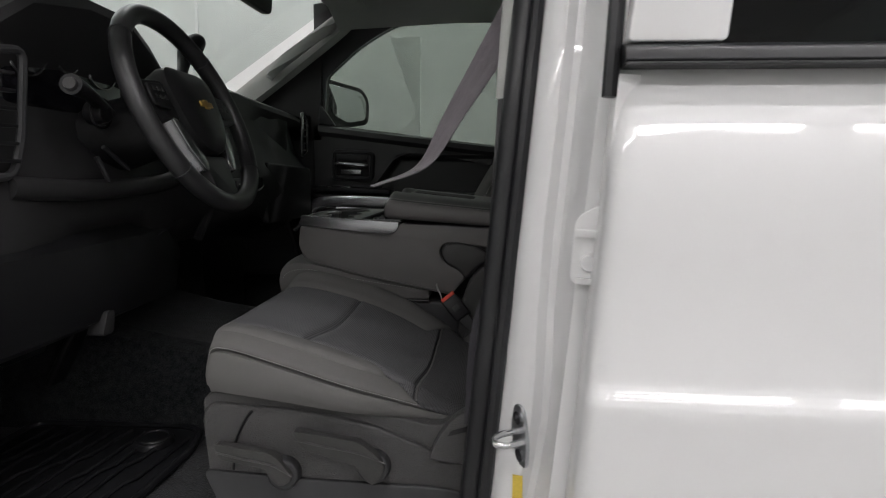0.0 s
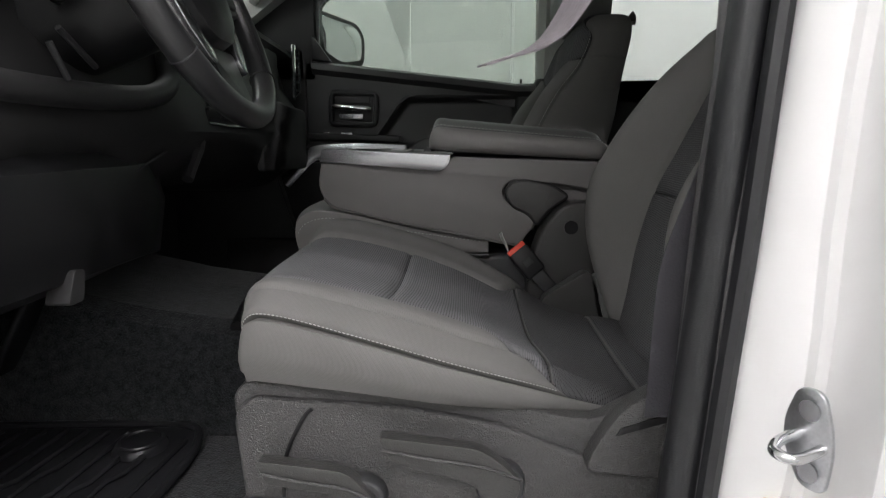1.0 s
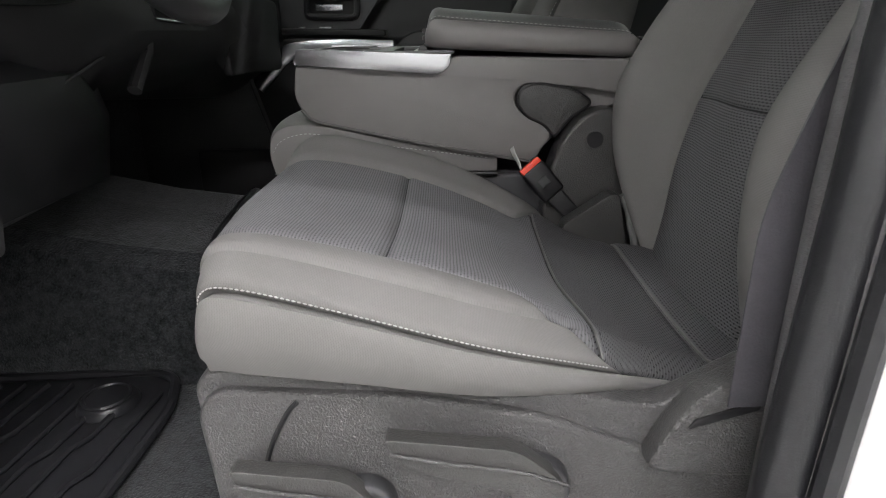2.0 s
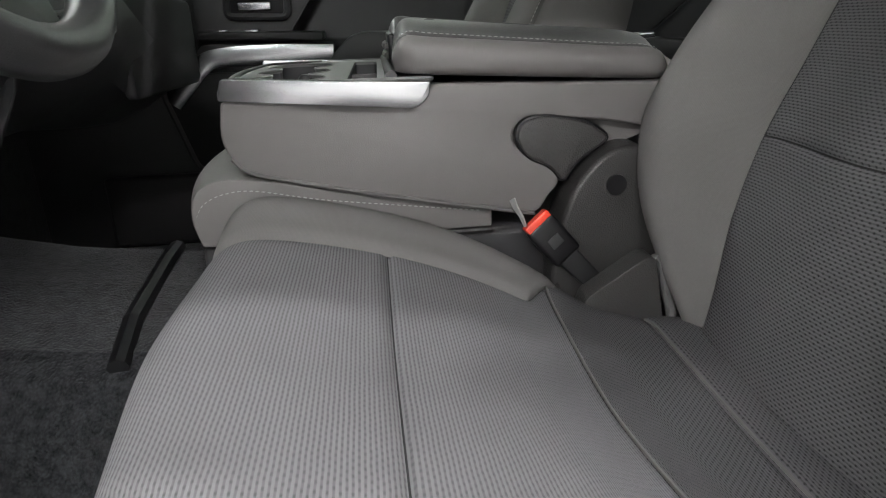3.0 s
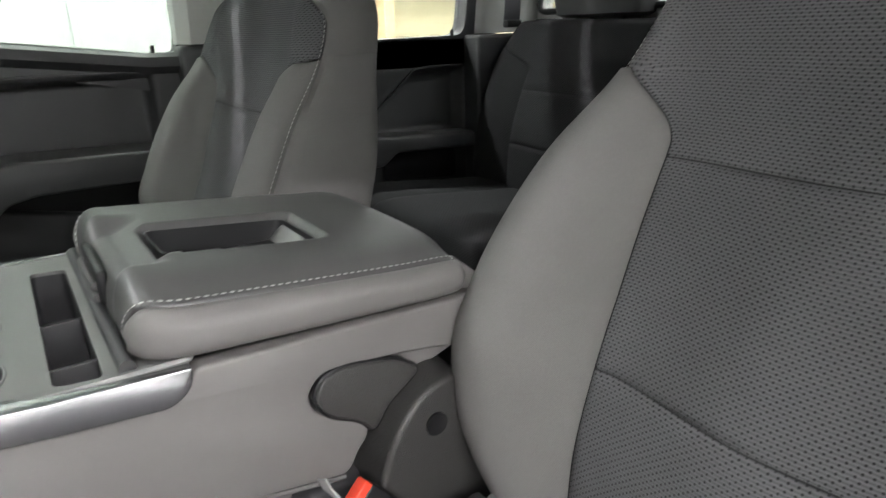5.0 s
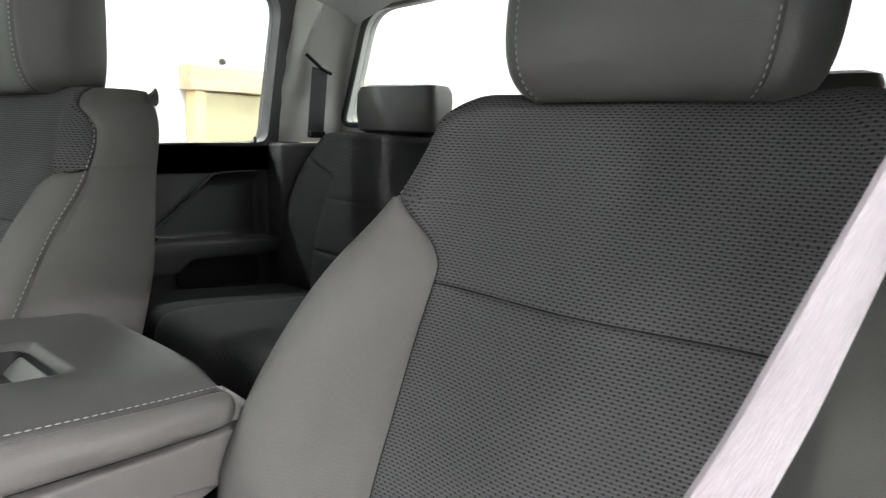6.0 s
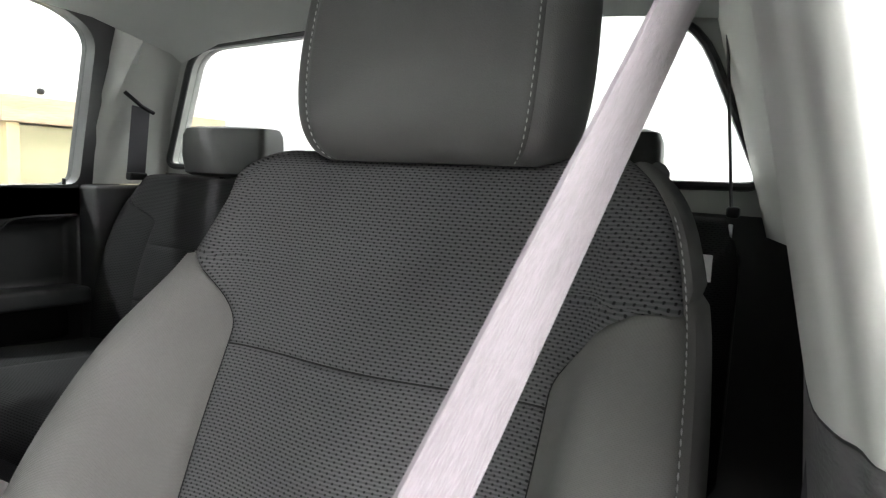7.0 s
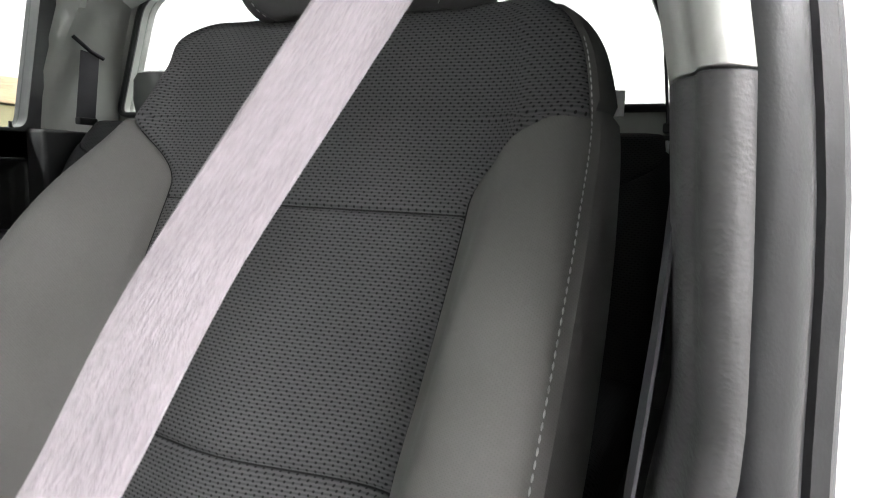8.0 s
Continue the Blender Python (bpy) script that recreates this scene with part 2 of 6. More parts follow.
def ribbon(points, widths, thick, across):
    """A flat strip along the points; across: the direction of its width at each point."""
    rings = []
    n = len(points)
    for i, p in enumerate(points):
        p = Vector(p)
        d = (Vector(points[min(i + 1, n - 1)]) - Vector(points[max(i - 1, 0)])).normalized()
        a = (Vector(across[i]) - d * d.dot(Vector(across[i]))).normalized()
        t = a.cross(d) * thick / 2
        w = a * widths[i] / 2
        rings.append([p - w - t, p - w * 0.5 - t * 1.3, p + w * 0.5 - t * 1.3, p + w - t, p + w + t, p + w * 0.5 + t * 1.3, p - w * 0.5 + t * 1.3, p - w + t])
    return loft(rings)


def merge(*bms):
    out = bmesh.new()
    for b in bms:
        me = bpy.data.meshes.new("tmp")
        b.to_mesh(me)
        b.free()
        out.from_mesh(me)
        bpy.data.meshes.remove(me)
    return out


def cr(P, s):
    """Smooth curve through the rows of P at parameter s."""
    k = len(P)
    s = min(max(s, 0.0), k - 1.0)
    i = min(int(s), k - 2)
    f = s - i
    p1, p2 = P[i], P[i + 1]
    p0 = P[i - 1] if i > 0 else 2 * p1 - p2
    p3 = P[i + 2] if i + 2 < k else 2 * p2 - p1
    return 0.5 * (2 * p1 + (p2 - p0) * f + (2 * p0 - 5 * p1 + 4 * p2 - p3) * f * f + (3 * p1 - p0 - 3 * p2 + p3) * f ** 3)


def surf(C, u, v):
    return cr(np.array([cr(row, v) for row in C]), u)


def panel(C, edge, nu, nv, puff=0.006, soft=0.014, lift=0.0, tuck=0.02):
    """One sewn panel of upholstery on the smooth surface C. edge(a, b) gives the surface's (u, v) for a, b in 0..1.
    It bulges by puff and turns in at its seams; its UVs are metres."""
    bm = bmesh.new()
    uvl = bm.loops.layers.uv.new("UVMap")
    G = np.zeros((nu + 1, nv + 1, 3))
    for i in range(nu + 1):
        for j in range(nv + 1):
            G[i, j] = surf(C, *edge(i / nu, j / nv))
    du = np.gradient(G, axis=0)
    dv = np.gradient(G, axis=1)
    N = np.cross(du, dv)
    N /= np.linalg.norm(N, axis=2, keepdims=True) + 1e-12
    la = np.cumsum(np.concatenate([np.zeros((1, nv + 1)), np.linalg.norm(np.diff(G, axis=0), axis=2)]), axis=0)
    lb = np.cumsum(np.concatenate([np.zeros((nu + 1, 1)), np.linalg.norm(np.diff(G, axis=1), axis=2)], axis=1), axis=1)
    d = np.minimum(np.minimum(la, la[-1:] - la), np.minimum(lb, lb[:, -1:] - lb))
    h = puff * np.sqrt(np.clip(1 - (1 - np.clip(d / soft, 0, 1)) ** 2, 0, 1)) + lift
    V = G + N * h[..., None]
    mj = nv // 2
    lb = lb - lb[:, mj:mj + 1]
    vs = [[bm.verts.new(V[i, j]) for j in range(nv + 1)] for i in range(nu + 1)]
    for i in range(nu):
        for j in range(nv):
            f = bm.faces.new((vs[i][j], vs[i + 1][j], vs[i + 1][j + 1], vs[i][j + 1]))
            for loop, (a, b) in zip(f.loops, ((i, j), (i + 1, j), (i + 1, j + 1), (i, j + 1))):
                loop[uvl].uv = (float(la[a, mj]), float(lb[a, b]))
    if tuck:
        rim = [(i, 0) for i in range(nu + 1)] + [(nu, j) for j in range(1, nv + 1)] + [(i, nv) for i in range(nu - 1, -1, -1)] + [(0, j) for j in range(nv - 1, 0, -1)]
        low = [bm.verts.new(V[i, j] - N[i, j] * tuck) for i, j in rim]
        m = len(rim)
        for k in range(m):
            a, b = rim[k], rim[(k + 1) % m]
            bm.faces.new((vs[a[0]][a[1]], low[k], low[(k + 1) % m], vs[b[0]][b[1]]))
    return bm


def along(C, us, v, d):
    """Points a little proud of the surface C along one of its v lines."""
    out = []
    for u in us:
        vv = v(u) if callable(v) else v
        p = surf(C, u, vv)
        du_, dv_ = surf(C, u + 0.02, vv) - surf(C, u - 0.02, vv), surf(C, u, vv + 0.02) - surf(C, u, vv - 0.02)
        n_ = np.cross(du_, dv_)
        out.append(tuple(p + n_ / (np.linalg.norm(n_) + 1e-12) * d))
    return out


def across_line(C, u, v0, v1, d, n=40):
    out = []
    for vv in np.linspace(v0, v1, n):
        out.append(along(C, [u], float(vv), d)[0])
    return out


def rect(u0, u1, v0, v1):
    return lambda a, b: (u0 + (u1 - u0) * a, v0 + (v1 - v0) * b)


def stitches(points, length=0.0045, gap=0.0022, r=0.00058):
    """Short threads in a row along a curve."""
    P = [Vector(p) for p in points]
    acc = [0.0]
    for a, b in zip(P, P[1:]):
        acc.append(acc[-1] + (b - a).length)

    def at(s):
        for i in range(len(P) - 1):
            if s <= acc[i + 1]:
                f = (s - acc[i]) / max(acc[i + 1] - acc[i], 1e-9)
                return P[i].lerp(P[i + 1], f)
        return P[-1]
    verts, faces = [], []
    s = 0.0
    while s + length < acc[-1]:
        a, b = at(s), at(s + length)
        d = (b - a).normalized()
        x = d.cross(Vector((0.3, 0.5, 0.8))).normalized()
        y = d.cross(x)
        base = len(verts)
        for p, k in ((a, 0.5), ((a + b) / 2, 1.2), (b, 0.5)):
            for q in range(4):
                ang = math.pi / 2 * q
                verts.append(p + (x * math.cos(ang) + y * math.sin(ang)) * r * k)
        for ringi in range(2):
            for q in range(4):
                o = base + ringi * 4
                faces.append((o + q, o + (q + 1) % 4, o + 4 + (q + 1) % 4, o + 4 + q))
        faces.append((base, base + 1, base + 2, base + 3))
        faces.append((base + 8, base + 9, base + 10, base + 11))
        s += length + gap
    bm = bmesh.new()
    vs = [bm.verts.new(v) for v in verts]
    for f in faces:
        bm.faces.new([vs[i] for i in f])
    return bm


def rounded(pts, r, seg=4):
    """A polygon with its corners rounded."""
    out = []
    n = len(pts)
    for i in range(n):
        p, a, b = Vector(pts[i]), Vector(pts[i - 1]), Vector(pts[(i + 1) % n])
        rr = min(r[i] if isinstance(r, (list, tuple)) else r, (a - p).length * 0.49, (b - p).length * 0.49)
        s, e = p + (a - p).normalized() * rr, p + (b - p).normalized() * rr
        for k in range(seg + 1):
            f = k / seg
            out.append(tuple(s * (1 - f) ** 2 + p * 2 * f * (1 - f) + e * f * f))
    return out


# ---- the hall ----
in_cab[0] = False
def setting(name, bm, material, label, category):
    ob = part(name, bm, material, None, smooth=False)
    return tagged(ob, label, category, kind="structure")


setting("ground", block((-7, -9.2, -0.2), (8, 4.4, 0.0), 0), CONCRETE, "smooth grey concrete floor of the hall", "floor")
setting("wall_east", block((7.0, -9.2, 0.0), (7.2, 4.4, 4.6), 0), WALLP, "plain white painted hall wall", "wall")
setting("wall_west", block((-7.0, -9.2, 0.0), (-6.8, 4.4, 4.6), 0), WALLP, "plain white painted hall wall", "wall")
setting("wall_north", block((-6.8, 3.6, 0.0), (7.0, 3.8, 4.6), 0), WALLP, "pale grey-white painted hall wall with panel joints", "wall")
setting("wall_south", block((-6.8, -9.2, 0.0), (7.0, -9.0, 4.6), 0), WALLP, "plain white painted hall wall", "wall")
setting("ceiling", block((-7, -9.2, 4.6), (8, 4.4, 4.8), 0), CEILP, "plain pale hall ceiling", "ceiling")
for jx in (-3.9, -2.55, 0.15, 1.75):
    setting("trim", block((jx - 0.012, 3.585, 0.0), (jx + 0.012, 3.597, 4.6), 0.003), LAMP_METAL, "thin vertical joint strip on the pale wall", "trim")

# Stands in for a bright reflection in the side glass; no such panel known
reflection_outline = [(-0.487, 0.0), (-0.487, 1.95)] + spline([(-0.66, 1.95), (-0.62, 1.84), (-0.56, 1.68), (-0.517, 1.56), (-0.522, 1.52), (-0.56, 1.46), (-0.62, 1.38), (-0.63, 0.7), (-0.63, 0.0)], 30)
reflection_panel = tagged(part("reflection_panel", prism(reflection_outline, "y", 1.98, 2.0, 0.002), REFLECTED, None), "white curved panel standing in for a reflection in the side window", "panel", kind="structure")
post = setting("doorway_frame", block((2.10, 3.46, 0.0), (2.18, 3.59, 1.585), 0.004), PINE, "bare pine upright beside a plywood doorway", "frame")
setting("doorway_lintel", block((2.06, 3.44, 1.585), (3.9, 3.59, 1.755), 0.008), WOOD, "weathered rough-sawn timber lintel over a doorway", "lintel")
setting("door_1", block((2.18, 3.5, 0.0), (3.9, 3.58, 1.575), 0.004), TAN, "drab olive-tan flat panel door in a timber frame", "door")
part("bolt", block((2.37, 3.55, 1.785), (2.41, 3.598, 1.825), 0.015), BLACK, bpy.data.objects["doorway_lintel"])


def ceiling_light(x, y):
    t = thing("ceiling_light", "long white fluorescent batten lamp on the ceiling", "lamp", (x, y, 4.5), "hall ceiling lamps")
    part("housing", prism([(-0.09, 0.09), (-0.06, 0.02), (0.06, 0.02), (0.09, 0.09)], "x", -1.25, 1.25, 0.004), LAMP_METAL, t)
    part("diffuser", block((-1.22, -0.055, -0.03), (1.22, 0.055, 0.018), 0.02), TUBE, t)
    return t


lamp = ceiling_light(0.9, -2.3)
copy_thing(lamp, pose(3.8, -2.3, 4.5))
for lx in (-4.4, -1.5, 1.5, 4.4):
    for ly in (-5.6, 2.4):
        copy_thing(lamp, pose(lx, ly, 4.5))

# ---- the pickup's shell ----
in_cab[0] = True
truck = thing("pickup_truck", "white crew-cab pickup truck with its driver door open", "truck")


def lean(x, z, k=0.09, z0=1.07):
    return x + (z - z0) * k


# driver-side B pillar: white painted body side with a contour ridge
zs = [0.52, 0.62, 0.72, 0.80, 0.86, 0.92, 0.98, 1.05, 1.15, 1.25, 1.35, 1.45, 1.6, 1.78]
sec = [(0.16, -0.80), (0.06, -0.80), (-0.006, -0.812), (-0.012, -0.826), (-0.010, -0.84), (0.002, -0.852), (0.014, -0.855), (0.026, -0.848), (0.034, -0.850), (0.041, -0.868), (0.050, -0.884), (0.062, -0.888), (0.078, -0.890), (0.10, -0.893), (0.16, -0.90)]
rings = []
for z in zs:
    bulge = 0.012 * math.exp(-((z - 0.92) / 0.12) ** 2)
    inn = max(0.0, z - 1.3) * 0.20
    rings.append([(lean(x, z) + (bulge if 4 <= i <= 9 else 0), y + inn + (0.020 if i < 9 else 0.0), z) for i, (x, y) in enumerate(sec)])
part("b_pillar", loft(rings), PAINT, truck, "gloss white painted door pillar")

# rubber door seal
seal = []
for z in zs:
    inn = max(0.0, z - 1.3) * 0.20
    seal.append((lean(-0.033, z), -0.782 + inn - 0.03 * min(max(0.0, 1.30 - z), 0.25), z))
part("door_seal", tube(spline(seal, 40), 0.0155, 12, up=(1, 0, 0)), RUBBER, truck, "black rubber door weatherstrip")
seal2 = [(x + 0.015, y - 0.019, z) for x, y, z in seal]
part("door_seal", tube(spline(seal2, 40), 0.0085, 8, up=(1, 0, 0)), RUBBER, truck)
# inner pillar trim, grained dark below and pale above


def pillar_trim(z0, z1, grow, n=10):
    out = []
    for i in range(n):
        z = z0 + (z1 - z0) * i / (n - 1)
        inn = max(0.0, z - 1.3) * 0.20
        low = min(max(0.0, 1.14 - z) * 0.30, 0.02)
        g = grow
        pts = [(0.20, -0.80), (-0.026, -0.784), (-0.040, -0.776), (-0.045 - g, -0.768), (-0.040 - g, -0.760), (-0.028, -0.751), (-0.016, -0.745), (0.02, -0.740), (0.12, -0.743), (0.20, -0.76)]
        out_ = 0.075 * min(max(0.0, 1.30 - z), 0.25)
        ring = [(lean(x + 0.006, z, 0.05, 1.2), y + inn - (out_ + 0.006 if k > 4 else out_ * 1.1) + (low if 3 <= k <= 8 else 0)) for k, (x, y) in enumerate(pts)]
        ring = [ring[0]] + spline(ring[1:], 30)
        out.append([(x, y, z) for x, y in ring])
    return loft(out)


part("lower_pillar_trim", pillar_trim(0.70, 1.296, 0.0), PILLAR_DARK, truck, "dark grained plastic pillar cover")
part("upper_pillar_trim", pillar_trim(1.2975, 1.80, 0.003), PILLAR, truck, "pale grey plastic pillar cover")
# door sill
part("door_sill", prism(rounded([(-0.95, 0.50), (-0.72, 0.50), (-0.70, 0.60), (-0.93, 0.60)], 0.02), "x", -1.3, 0.15, 0), PAINT, truck, "white painted sill")
part("sill_plate", block((-1.2, -0.80, 0.60), (0.06, -0.70, 0.618), 0.006), HARD, truck)

# striker
in_cab[0] = False
striker = part("striker_plate", prism(rounded([(-0.010, -0.036), (0.008, -0.036), (0.020, -0.010), (0.020, 0.010), (0.010, 0.036), (-0.008, 0.036), (-0.016, 0.0)], [0.008, 0.008, 0.012, 0.012, 0.008, 0.008, 0.02], 6), "x", 0, 0.004, 0.001), ZINC, truck, "zinc-plated door striker")
striker.matrix_basis = pose(*cab((-0.002, -0.872, 0.917)), 0, -4, 28)
loop_pts = spline([(0.002, 0.008, 0.003), (-0.020, 0.008, 0.003), (-0.030, 0.005, 0.001), (-0.032, 0.0, 0.0), (-0.030, -0.005, -0.001), (-0.020, -0.008, -0.003), (0.002, -0.008, -0.003)], 40)
part("striker_loop", tube(loop_pts, 0.0038, 16), CHROME, striker)
for bz in (-0.022, 0.022):
    bm = bmesh.new()
    bmesh.ops.create_cone(bm, cap_ends=True, segments=16, radius1=0.0075, radius2=0.006, depth=0.004, matrix=Matrix.Translation((-0.001, 0, bz)) @ Matrix.Rotation(radians(90), 4, "Y"))
    part("bolt", bm, SILVER, striker)
in_cab[0] = True
part("sticker", block((-0.008, -0.837, 0.822), (0.004, -0.832, 0.850), 0.0005), YELLOW, truck, "yellow warning sticker")

# rear door hinge, painted white
in_cab[0] = False
hinge = part("hinge", prism(rounded([(-0.005, -0.035), (0.028, -0.036), (0.04, 0.0), (0.03, 0.006), (0.038, 0.016), (0.03, 0.05), (0.0, 0.035)], 0.012, 5), "y", -0.006, 0.004, 0.002), PAINT, truck, "white painted hinge plate with a bolt")
hinge.matrix_basis = pose(*cab((0.050, -0.888, 1.130)), 0, 0, -20)
bm = bmesh.new()
bmesh.ops.create_cone(bm, cap_ends=True, segments=20, radius1=0.011, radius2=0.008, depth=0.008, matrix=Matrix.Translation((0.017, -0.008, -0.012)) @ Matrix.Rotation(radians(90), 4, "X"))
part("bolt", bm, PAINT, hinge)
part("barrel", tube([(0.036, -0.014, -0.030), (0.036, -0.014, 0.042)], 0.0075, 14), PAINT, hinge)
part("upper_arm", prism(rounded([(0.0, -0.008), (0.022, -0.012), (0.040, -0.022), (0.040, -0.006), (0.02, 0.0)], 0.003, 3), "z", 0.014, 0.022, 0.002), PAINT, hinge)
part("lower_arm", prism(rounded([(0.0, -0.008), (0.022, -0.012), (0.040, -0.022), (0.040, -0.006), (0.02, 0.0)], 0.003, 3), "z", -0.034, -0.028, 0.002), PAINT, hinge)
in_cab[0] = True
part("bump_stop", block(drawn((0.071, -0.978, 0.922)), drawn((0.093, -0.955, 1.026)), 0.006), RUBBER, truck, "black rubber bump stop")


# driver-side rear door, shut
in_cab[0] = False


def door_skin(x0, x1):
    prof = [(-0.99, 0.50), (-1.016, 0.60), (-1.028, 0.74), (-1.034, 0.86), (-1.0385, 0.935), (-1.0405, 0.962), (-1.0405, 0.974), (-1.0385, 0.981), (-1.0355, 0.9868), (-1.0325, 0.9926), (-1.0305, 0.999), (-1.0295, 1.012), (-1.0285, 1.035),
            (-1.028, 1.08), (-1.030, 1.14), (-1.0302, 1.18), (-1.0275, 1.212), (-1.0212, 1.238), (-1.0135, 1.263), (-1.004, 1.284), (-0.996, 1.297)]
    prof = spline(prof, 180)
    xs = [0.0, 0.002, 0.006, 0.012, 0.022]
    rings = []
    for k, dx in enumerate(xs):
        turn = 0.016 * (1 - math.sqrt(max(0.0, 1 - (1 - dx / 0.022) ** 2)))
        rings.append([(lean(x0 + dx, z, 0.076, 1.0), y + turn, z) for y, z in prof])
    for f in np.linspace(0.1, 1, 12):
        rings.append([(lean(x0 + 0.022, z, 0.076, 1.0) * (1 - f) + x1 * f, y, z) for y, z in prof])
    inner = [[(p[0], -0.975, p[2]) for p in rings[0]]]
    return loft(inner + rings, caps=False, closed=False)


rdoor = part("rear_door", door_skin(0.058, 1.02), PAINT, truck, "closed gloss white rear door", sharp=60)
part("door_edge", loft([[(lean(0.058, z, 0.076, 1.0), -1.012, z), (lean(0.066, z, 0.076, 1.0), -0.968, z), (lean(0.09, z, 0.076, 1.0), -0.968, z), (lean(0.08, z, 0.076, 1.0), -1.004, z)] for z in (0.5, 0.8, 1.1, 1.29)]), PAINT, rdoor)
part("belt_moulding", prism(rounded([(-1.027, 1.299), (-0.99, 1.299), (-0.99, 1.317), (-1.006, 1.319), (-1.021, 1.314)], 0.004), "x", 0.083, 1.0, 0.001), RUBBER, rdoor, "black rubber window moulding")
part("moulding_lip", prism([(-1.0285, 1.2955), (-1.0, 1.2955), (-1.0, 1.2985), (-1.0285, 1.2985)], "x", 0.083, 1.0, 0.0008), HARD, rdoor)
part("window_frame", prism(rounded([(0.086, 1.319), (0.176, 1.319), (0.215, 1.76), (0.14, 1.76)], 0.006), "y", -1.014, -0.984, 0.004), PAINT, rdoor, "white painted window frame")
g = part("window_pane", block((0.170, -1.004, 1.31), (1.0, -1.000, 1.78), 0), GLASS_DARK, rdoor, "dark privacy glass")
part("inner_panel", block((0.16, -0.96, 0.62), (0.9, -0.88, 1.30), 0.02), HARD, rdoor)
part("frame_seal", tube([(0.074, -1.000, 1.27), (0.078, -0.998, 1.36), (0.105, -0.96, 1.7)], 0.008, 8, up=(1, 0, 0)), RUBBER, rdoor)
in_cab[0] = True

# roof, headliner, rear wall
part("roof", block((-0.75, -0.80, 1.80), (1.0, 0.58, 1.84), 0.015), PAINT, truck)
hl = []
for yy, zz in ((-0.80, 1.70), (-0.70, 1.735), (-0.45, 1.755), (-0.15, 1.76), (0.15, 1.755), (0.40, 1.735), (0.52, 1.69)):
    hl.append([(-0.60, yy, zz - 0.015), (-0.2, yy, zz + 0.004), (0.3, yy, zz + 0.006), (0.7, yy, zz - 0.01), (0.90, yy * 0.97, zz - 0.055), (0.93, yy * 0.96, zz - 0.075), (0.93, yy * 0.96, 1.80), (-0.60, yy, 1.80)])
part("headliner", loft(hl), LINER, truck, "pale grey fabric headliner")

RWX, RWL, RWR = 0.955, -0.722, 0.566
wout = rounded([(RWL, 1.383), (RWR, 1.350), (0.480, 1.655), (-0.10, 1.695), (-0.60, 1.688)], [0.03, 0.03, 0.06, 0.2, 0.10], 6)
big = [(-0.98, 1.0), (0.62, 1.0), (0.62, 1.80), (-0.98, 1.80)]


def frame_between(outer, inner, axis, a, b):
    """A flat wall with one opening: outer and inner outlines, the inner cut through."""
    bm = bmesh.new()
    P = {"x": lambda p, d: (d, p[0], p[1]), "y": lambda p, d: (p[0], d, p[1])}[axis]
    c = Vector((sum(p[0] for p in inner) / len(inner), sum(p[1] for p in inner) / len(inner)))
    lo = (min(p[0] for p in outer), min(p[1] for p in outer))
    hi = (max(p[0] for p in outer), max(p[1] for p in outer))
    out = []
    for p in inner:
        d = Vector(p) - c
        s = 1e9
        for k in (0, 1):
            if abs(d[k]) > 1e-9:
                lim = (hi[k] if d[k] > 0 else lo[k]) - c[k]
                s = min(s, lim / d[k])
        out.append(tuple(c + d * s))
    n = len(inner)
    vi = [[bm.verts.new(P(p, d)) for p in inner] for d in (a, b)]
    vo = [[bm.verts.new(P(p, d)) for p in out] for d in (a, b)]
    for i in range(n):
        j = (i + 1) % n
        bm.faces.new((vi[0][i], vi[0][j], vo[0][j], vo[0][i]))
        bm.faces.new((vi[1][i], vo[1][i], vo[1][j], vi[1][j]))
        bm.faces.new((vi[0][i], vi[1][i], vi[1][j], vi[0][j]))
        bm.faces.new((vo[0][i], vo[0][j], vo[1][j], vo[1][i]))
    return bm


part("rear_wall", frame_between(big, wout, "x", RWX - 0.005, RWX + 0.04), PILLAR, truck, "pale trim round the rear window")
part("rear_wall", block((RWX - 0.012, -0.96, 0.60), (RWX + 0.03, 0.60, 1.333), 0.008), HARD, truck, "dark lower rear cab wall")
part("window_seal", tube([(RWX - 0.008, p[0], p[1]) for p in wout], 0.008, 8, closed=True, up=(1, 0, 0)), RUBBER, truck, "black rear window seal")
g = part("rear_window", prism(wout, "x", RWX + 0.02, RWX + 0.024, 0), GLASS_REAR, truck)

# passenger side: C pillar trim, doors
part("c_pillar_trim", loft([[(x0, 0.64, z), (x0, 0.612, z), (x0 + 0.03, 0.600 - k, z), (0.84, 0.592 - k, z), (0.92, 0.580 - k, z), (0.95, 0.572 - k, z), (0.955, 0.64, z)] for z, x0, k in ((1.30, 0.725, 0.0), (1.40, 0.745, 0.004), (1.50, 0.772, 0.018), (1.6, 0.80, 0.045), (1.72, 0.83, 0.09), (1.80, 0.84, 0.12))]), PILLAR, truck, "pale grey rear pillar cover")
part("c_pillar_lower", block((0.72, 0.545, 0.70), (0.94, 0.62, 1.298), 0.01), HARD, truck)
part("c_pillar_trim", loft([[(0.60, -0.96, z), (0.60, -0.80 + k, z), (0.70, -0.775 + k, z), (0.94, -0.732 + k, z), (0.95, -0.75 + k, z), (0.95, -0.97, z)] for z, k in ((1.30, 0.0), (1.45, 0.04), (1.6, 0.08), (1.80, 0.13))]), PILLAR, truck)
part("roof_rail_trim", loft([[(x, -0.92, 1.80), (x, -0.80, 1.80), (x, -0.74, 1.74), (x, -0.76, 1.68), (x, -0.80, 1.655), (x, -0.86, 1.66)] for x in (0.06, 0.3, 0.6, 0.94)]), PILLAR, truck)
